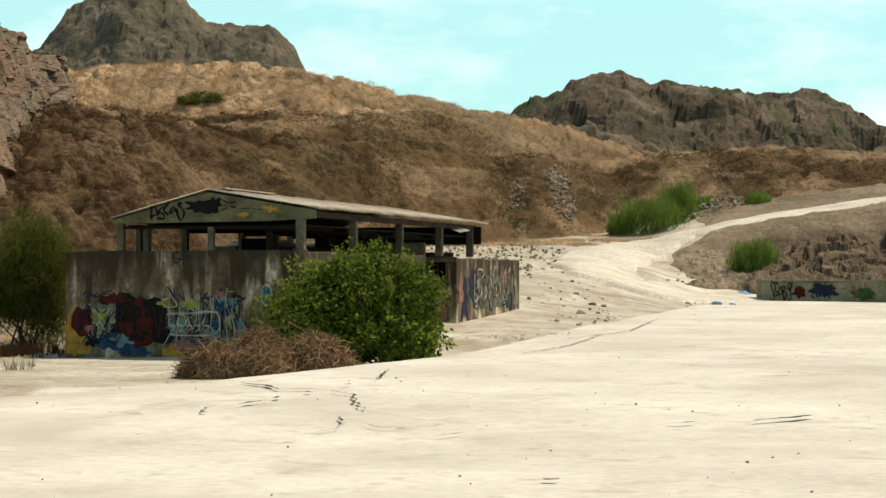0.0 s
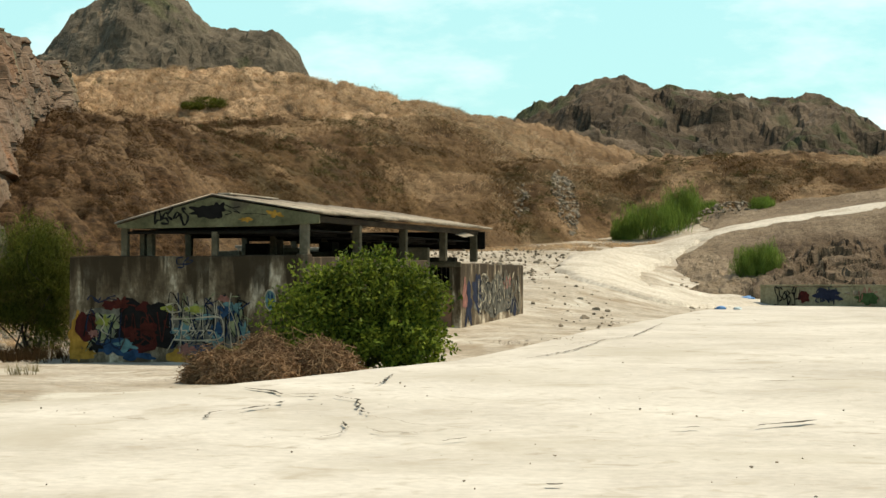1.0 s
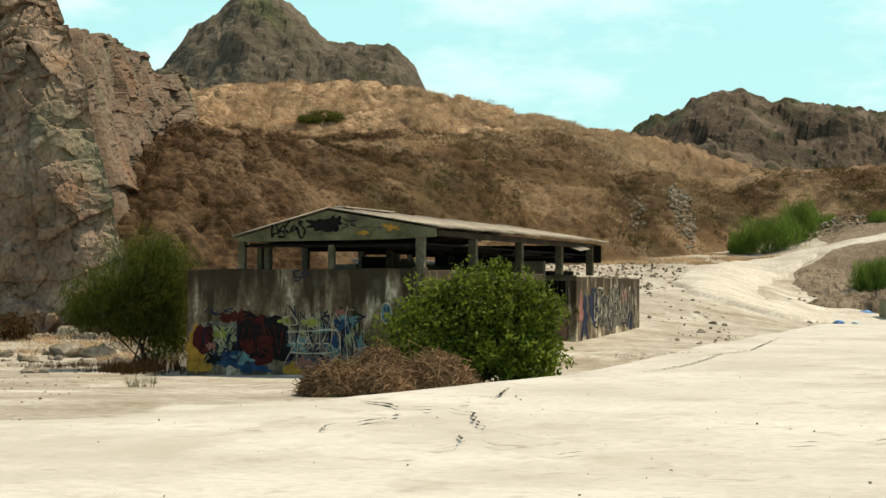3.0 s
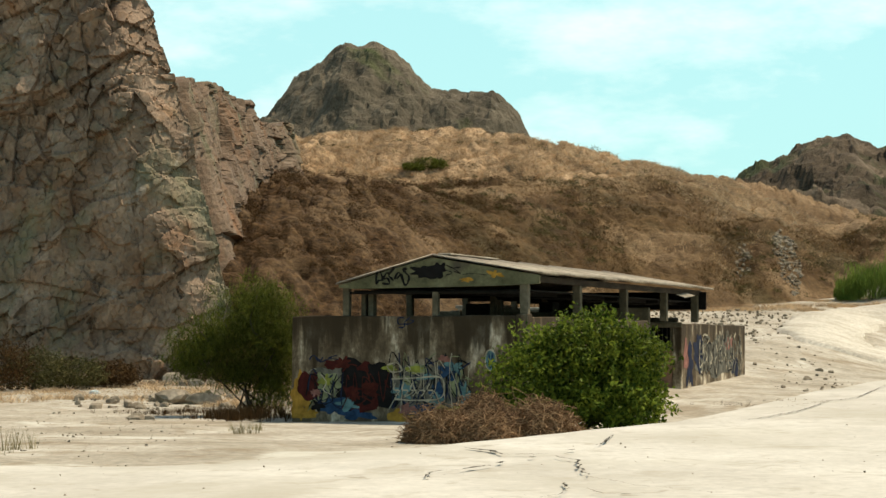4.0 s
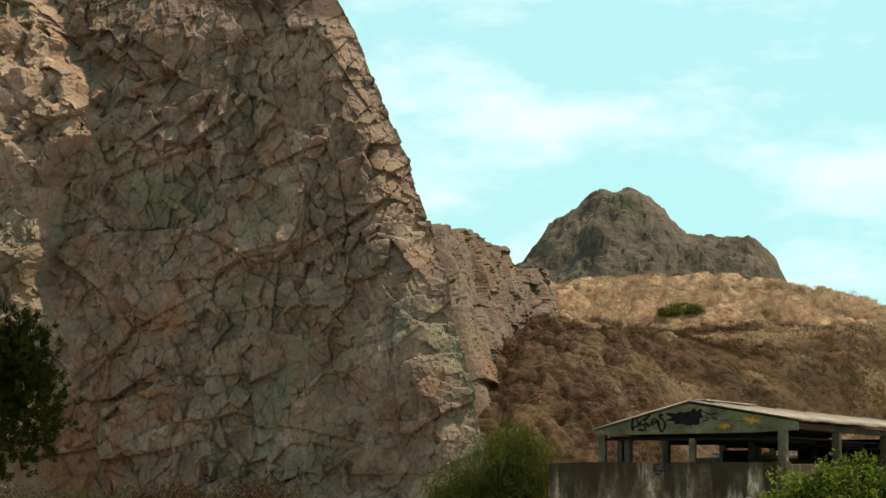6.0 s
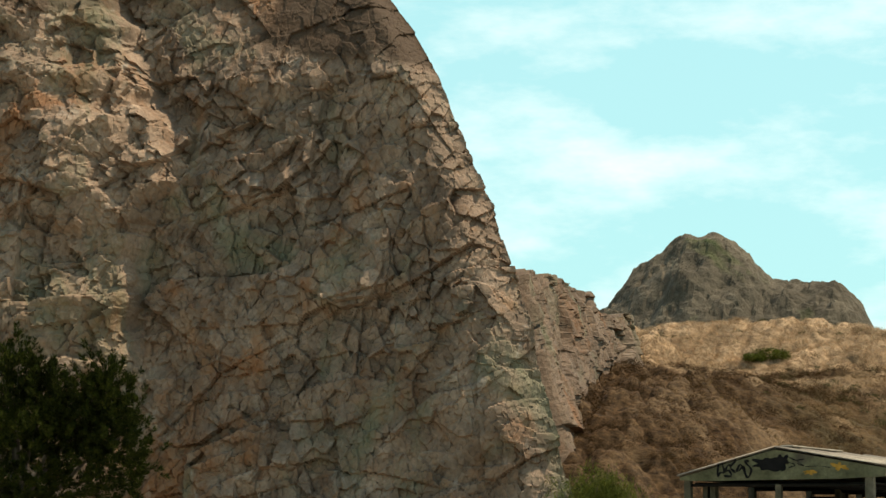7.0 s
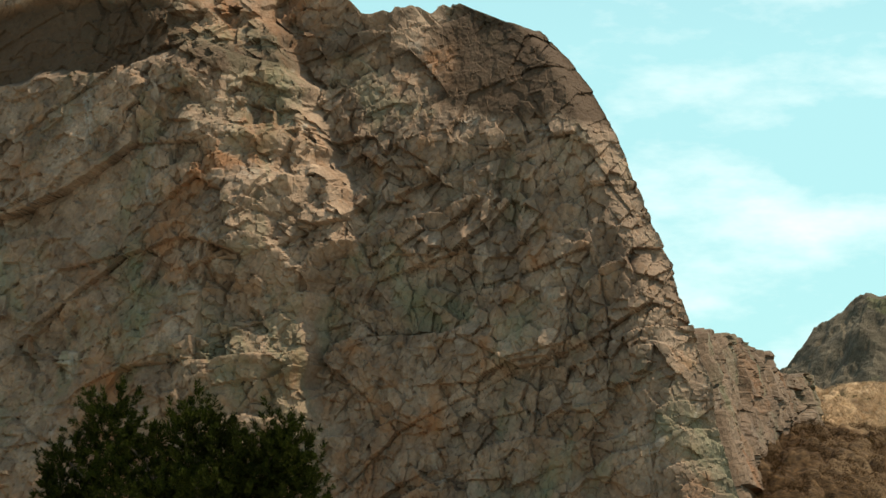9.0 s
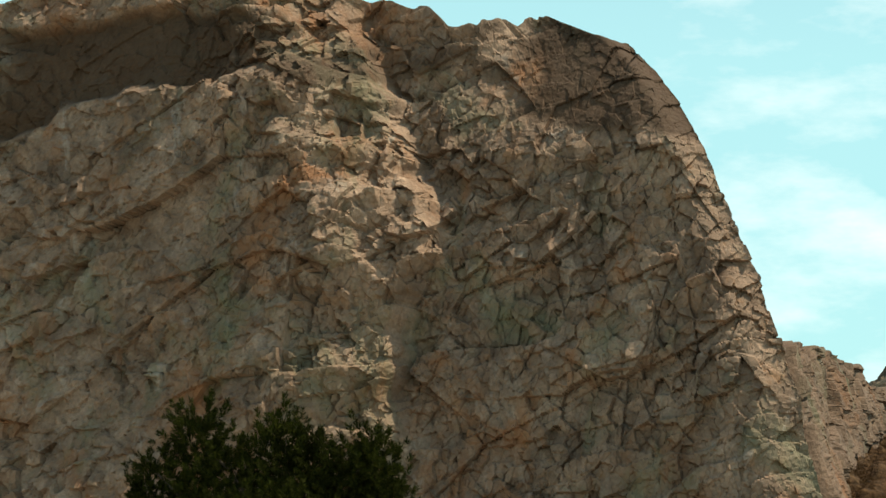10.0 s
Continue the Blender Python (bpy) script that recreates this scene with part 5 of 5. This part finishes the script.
rubble("rubble", *heap(650, 1.4, 91, 3.4, 10, 90, .015, .1, land, .2), 91, "pale broken stones on the slope behind the shed")
rubble("rubble", *heap(420, -.8, 107.5, 1.1, 2.6, 92, .04, .15, berm_z), 93, "grey stone scree on the berm face")
rubble("rubble", *heap(420, 5.3, 109, .6, 3.8, 94, .04, .15, berm_z), 95, "grey stone scree down the berm face")
rubble("rubble", *heap(240, 2.6, 107, 1.1, 2.8, 96, .04, .16, berm_z), 97, "loose stones on the berm")
rubble("rubble", *heap(420, 13.2, 88.5, 2.6, 1.6, 98, .04, .16, land, .4), 99, "rubble heaped behind the low wall")
rubble("rubble", *heap(260, 17.5, 84, 4, 1.5, 100, .04, .16, lambda x, y: land(x, y) + .6), 101, "rubble heaped behind the low wall")
rubble("rubble", *heap(120, 9.6, 79.5, 1.0, 2.5, 102, .03, .14, land, .05), 103, "stones and litter at the slab corner")
rubble("rubble", *heap(150, -11.6, 60, 3.2, 7, 104, .04, .22, land), 105, "loose stones at the yard's far edge")
rubble("rubble", *heap(160, -18.5, 73.5, 5, 2.2, 106, .06, .45, land), 107, "fallen rocks at the cliff foot")
rubble("rubble", *heap(420, 12.5, 108.5, 2.4, 1.8, 108, .03, .14, land, .5), 109, "rock pile beside the track")
rubble("rubble", *heap(260, 13.5, 93.5, 4, 4.5, 110, .02, .12, land, .1), 111, "stones on the rocky bank")
for i, (x, y, s) in enumerate(((-10.3, 46.5, .16), (-10.05, 46.6, .1), (-11.9, 58, .45), (-10.9, 57, .4), (-9.2, 54.5, .35))):
    v, f = STONES[i]
    ob = new("boulder", mesh("boulder", v * s * (1.3, 1, .6), f, m_stone))
    ob.location = (x, y, ground_at(x, y) + s * .25)
    tagged(ob, "grey broken boulder lying on the dusty yard", "boulder", "boulders in the yard")
rg = np.random.default_rng(130)
x, y = rg.uniform(0.5, 10, 800), rg.uniform(48, 96, 800)
k = (y > slab_edge(x) + .3) & (np.abs(x - np.interp(y, (80, 85, 91, 97), (6.3, 5.6, 5.8, 7.3))) > 1.2) & ((x > 2.6) | (y > 66))
x, y = x[k], y[k]
rubble("stones", x, y, land(x, y), .015 + .09 * rg.random(len(x)) ** 4, 131, "small stones strewn over the dirt")
x, y = rg.uniform(-13, -7.5, 500), rg.uniform(30, 58, 500)
rubble("stones", x, y, np.array([ground_at(a, b) for a, b in zip(x, y)]), .008 + .03 * rg.random(500) ** 4, 132, "small stones strewn over the yard")
# small grit on the slab and the yard
rg = np.random.default_rng(120)
x, y = rg.uniform(-8, 9, 900), 14 + 60 * rg.random(900) ** 1.3
rubble("grit", x, y, np.array([ground_at(a, b) for a, b in zip(x, y)]), .004 + .014 * rg.random(900) ** 4, 121, "small grit scattered on the concrete")

# ---- track up the hill ----
TRACK = [(10.6, 88.6), (8.6, 85), (6.5, 81), (5.6, 85), (5.8, 91), (7.3, 97), (9.3, 101.2), (11.3, 102.2), (13.2, 102.4), (15.8, 102.6), (18.8, 102.9), (29, 105)]
pts = []
for i in range(len(TRACK) - 1):
    a, b, c, d = TRACK[max(i - 1, 0)], TRACK[i], TRACK[i + 1], TRACK[min(i + 2, len(TRACK) - 1)]
    for t in np.linspace(0, 1, 14, endpoint=False):
        pts.append([0.5 * (2 * b[k] + (c[k] - a[k]) * t + (2 * a[k] - 5 * b[k] + 4 * c[k] - d[k]) * t * t + (3 * b[k] - a[k] - 3 * c[k] + d[k]) * t ** 3) for k in (0, 1)])
pts = np.array(pts)
tg = unit(np.gradient(pts, axis=0))
across = np.linspace(-1, 1, 15)
wide = np.interp(np.arange(len(pts)), (0, 30, 70, len(pts)), (2.2, 1.9, 1.5, 1.3))[:, None] * (1 + .15 * value_noise(pts[:, 0] * 1.3, pts[:, 1] * 1.3, pts[:, 0] * 0, 9))[:, None]
RX, RY = pts[:, :1] - tg[:, 1:] * across * wide, pts[:, 1:] + tg[:, :1] * across * wide
RZ = land(RX, RY) + 0.07 + 0.09 * (1 - across ** 4)
RZ[:, 0] -= 0.3
RZ[:, -1] -= 0.3
tagged(sheet("road", RX, RY, RZ, m_road), "white gravel track climbing past the berm", "road", kind="structure")

# ---- cracks in the slab ----
def crack(pts, width, seed):
    rng_ = random.Random(seed)
    fine = []
    for a, b in zip(pts, pts[1:]):
        n = max(3, int(math.dist(a, b) / .12))
        fine += [(a[0] + (b[0] - a[0]) * i / n + rng_.gauss(0, .018), a[1] + (b[1] - a[1]) * i / n + rng_.gauss(0, .04)) for i in range(n)]
    fine.append(pts[-1])
    v, f = [], []
    for i, (x, y) in enumerate(fine):
        w = width * rng_.uniform(.25, 1.3) * (0.3 + math.sin(math.pi * (i + .5) / len(fine)))
        z = ground_at(x, y) + .027
        dx, dy = pts[-1][0] - pts[0][0], pts[-1][1] - pts[0][1]
        ln_ = math.hypot(dx, dy)
        ox, oy = -dy / ln_ * w * .5, dx / ln_ * w * 1.5
        v += [(x - ox, y - oy, z), (x + ox, y + oy, z)]
        if i:
            f.append((2 * i - 2, 2 * i, 2 * i + 1, 2 * i - 1))
    ob = new("crack", mesh("crack", v, f, m_crack))
    ob.parent = slab
    return ob


for i, (p, w) in enumerate((
        ([(-2.62, 31.4), (-2.4, 31.0), (-2.23, 30.7), (-2.03, 29.9)], 0.05),
        ([(-2.03, 29.9), (-1.7, 30.0), (-1.45, 30.0)], 0.018),
        ([(-1.66, 29.3), (-1.59, 29.4)], 0.05),
        ([(-1.36, 29.6), (-1.24, 29.2), (-1.08, 28.9), (-0.99, 27.4), (-0.85, 26.1)], 0.035),
        ([(-0.97, 32.0), (-0.86, 32.8), (-0.81, 34.4), (-0.77, 35.0)], 0.03),
        ([(-2.56, 25.4), (-2.55, 26.5), (-2.25, 26.9)], 0.018),
        ([(-2.25, 26.9), (-2.2, 27.2), (-2.06, 27.6), (-2.02, 27.7)], 0.045),
        ([(-1.96, 28.1), (-1.89, 28.4)], 0.07),
        ([(-1.07, 24.9), (-0.98, 24.1)], 0.022),
        ([(-0.98, 24.1), (-1.03, 23.2), (-1.19, 22.7)], 0.01),
        ([(-0.82, 24.0), (-0.63, 23.4), (-0.38, 23.3), (-0.19, 23.4)], 0.013),
        ([(-1.31, 30.9), (-1.18, 31.1)], 0.04),
        ([(-2.56, 25.4), (-2.52, 25.6)], 0.045),
        ([(-.05, 22.3), (.19, 22.7)], .02), ([(2.27, 24.0), (2.5, 24.1)], .03), ([(3.1, 24.3), (3.82, 25.1)], .05), ([(.72, 17.6), (.84, 17.6)], .03),
        ([(-.9, 26), (-.3, 24.5), (.5, 23.5)], .006), ([(1.2, 40), (2.3, 44), (3.3, 50)], .03), ([(2.0, 46), (4.0, 52), (5.5, 62)], .03), ([(3.5, 36), (5, 36.6)], .015), ([(4.2, 33), (5.5, 33.4)], .02))):
    crack(p, w, 400 + i)

# ---- litter ----
m_blue = plain("blue_plastic", (0.10, 0.22, 0.42), 0.4, 0.3, 6)
m_pale = plain("pale_plastic", (0.5, 0.55, 0.55), 0.4, 0.3, 6)


def crumpled(name, place, size, material, seed, label):
    bm = bmesh.new()
    bmesh.ops.create_icosphere(bm, subdivisions=3, radius=1)
    for v in bm.verts:
        k = 1 + .35 * noise.noise(v.co * 2.2 + Vector((seed, 0, 0))) + .15 * noise.noise(v.co * 6)
        v.co = Vector((v.co.x * size * 1.4 * k, v.co.y * size * k, max(v.co.z, -.5) * size * .7 * k))
    ob = part(name, bm, material)
    ob.location = (place[0], place[1], ground_at(*place) + size * .3)
    return tagged(ob, label, "litter", "litter by the slab")


crumpled("plastic_bag", (10.9, 88.2), .22, m_blue, 1, "crumpled blue plastic bag on the rubble")
crumpled("plastic_bag", (11.4, 88.6), .14, m_blue, 2, "crumpled blue plastic bag on the rubble")
crumpled("plastic_bag", (8.9, 79.0), .12, m_blue, 3, "crumpled blue plastic bag on the rubble")
crumpled("plastic_bag", (9.4, 78.6), .1, m_pale, 4, "crumpled white plastic bag on stones")
crumpled("plastic_bag", (-16.0, 67.0), .1, m_pale, 5, "crumpled white plastic bag below the shrubs")
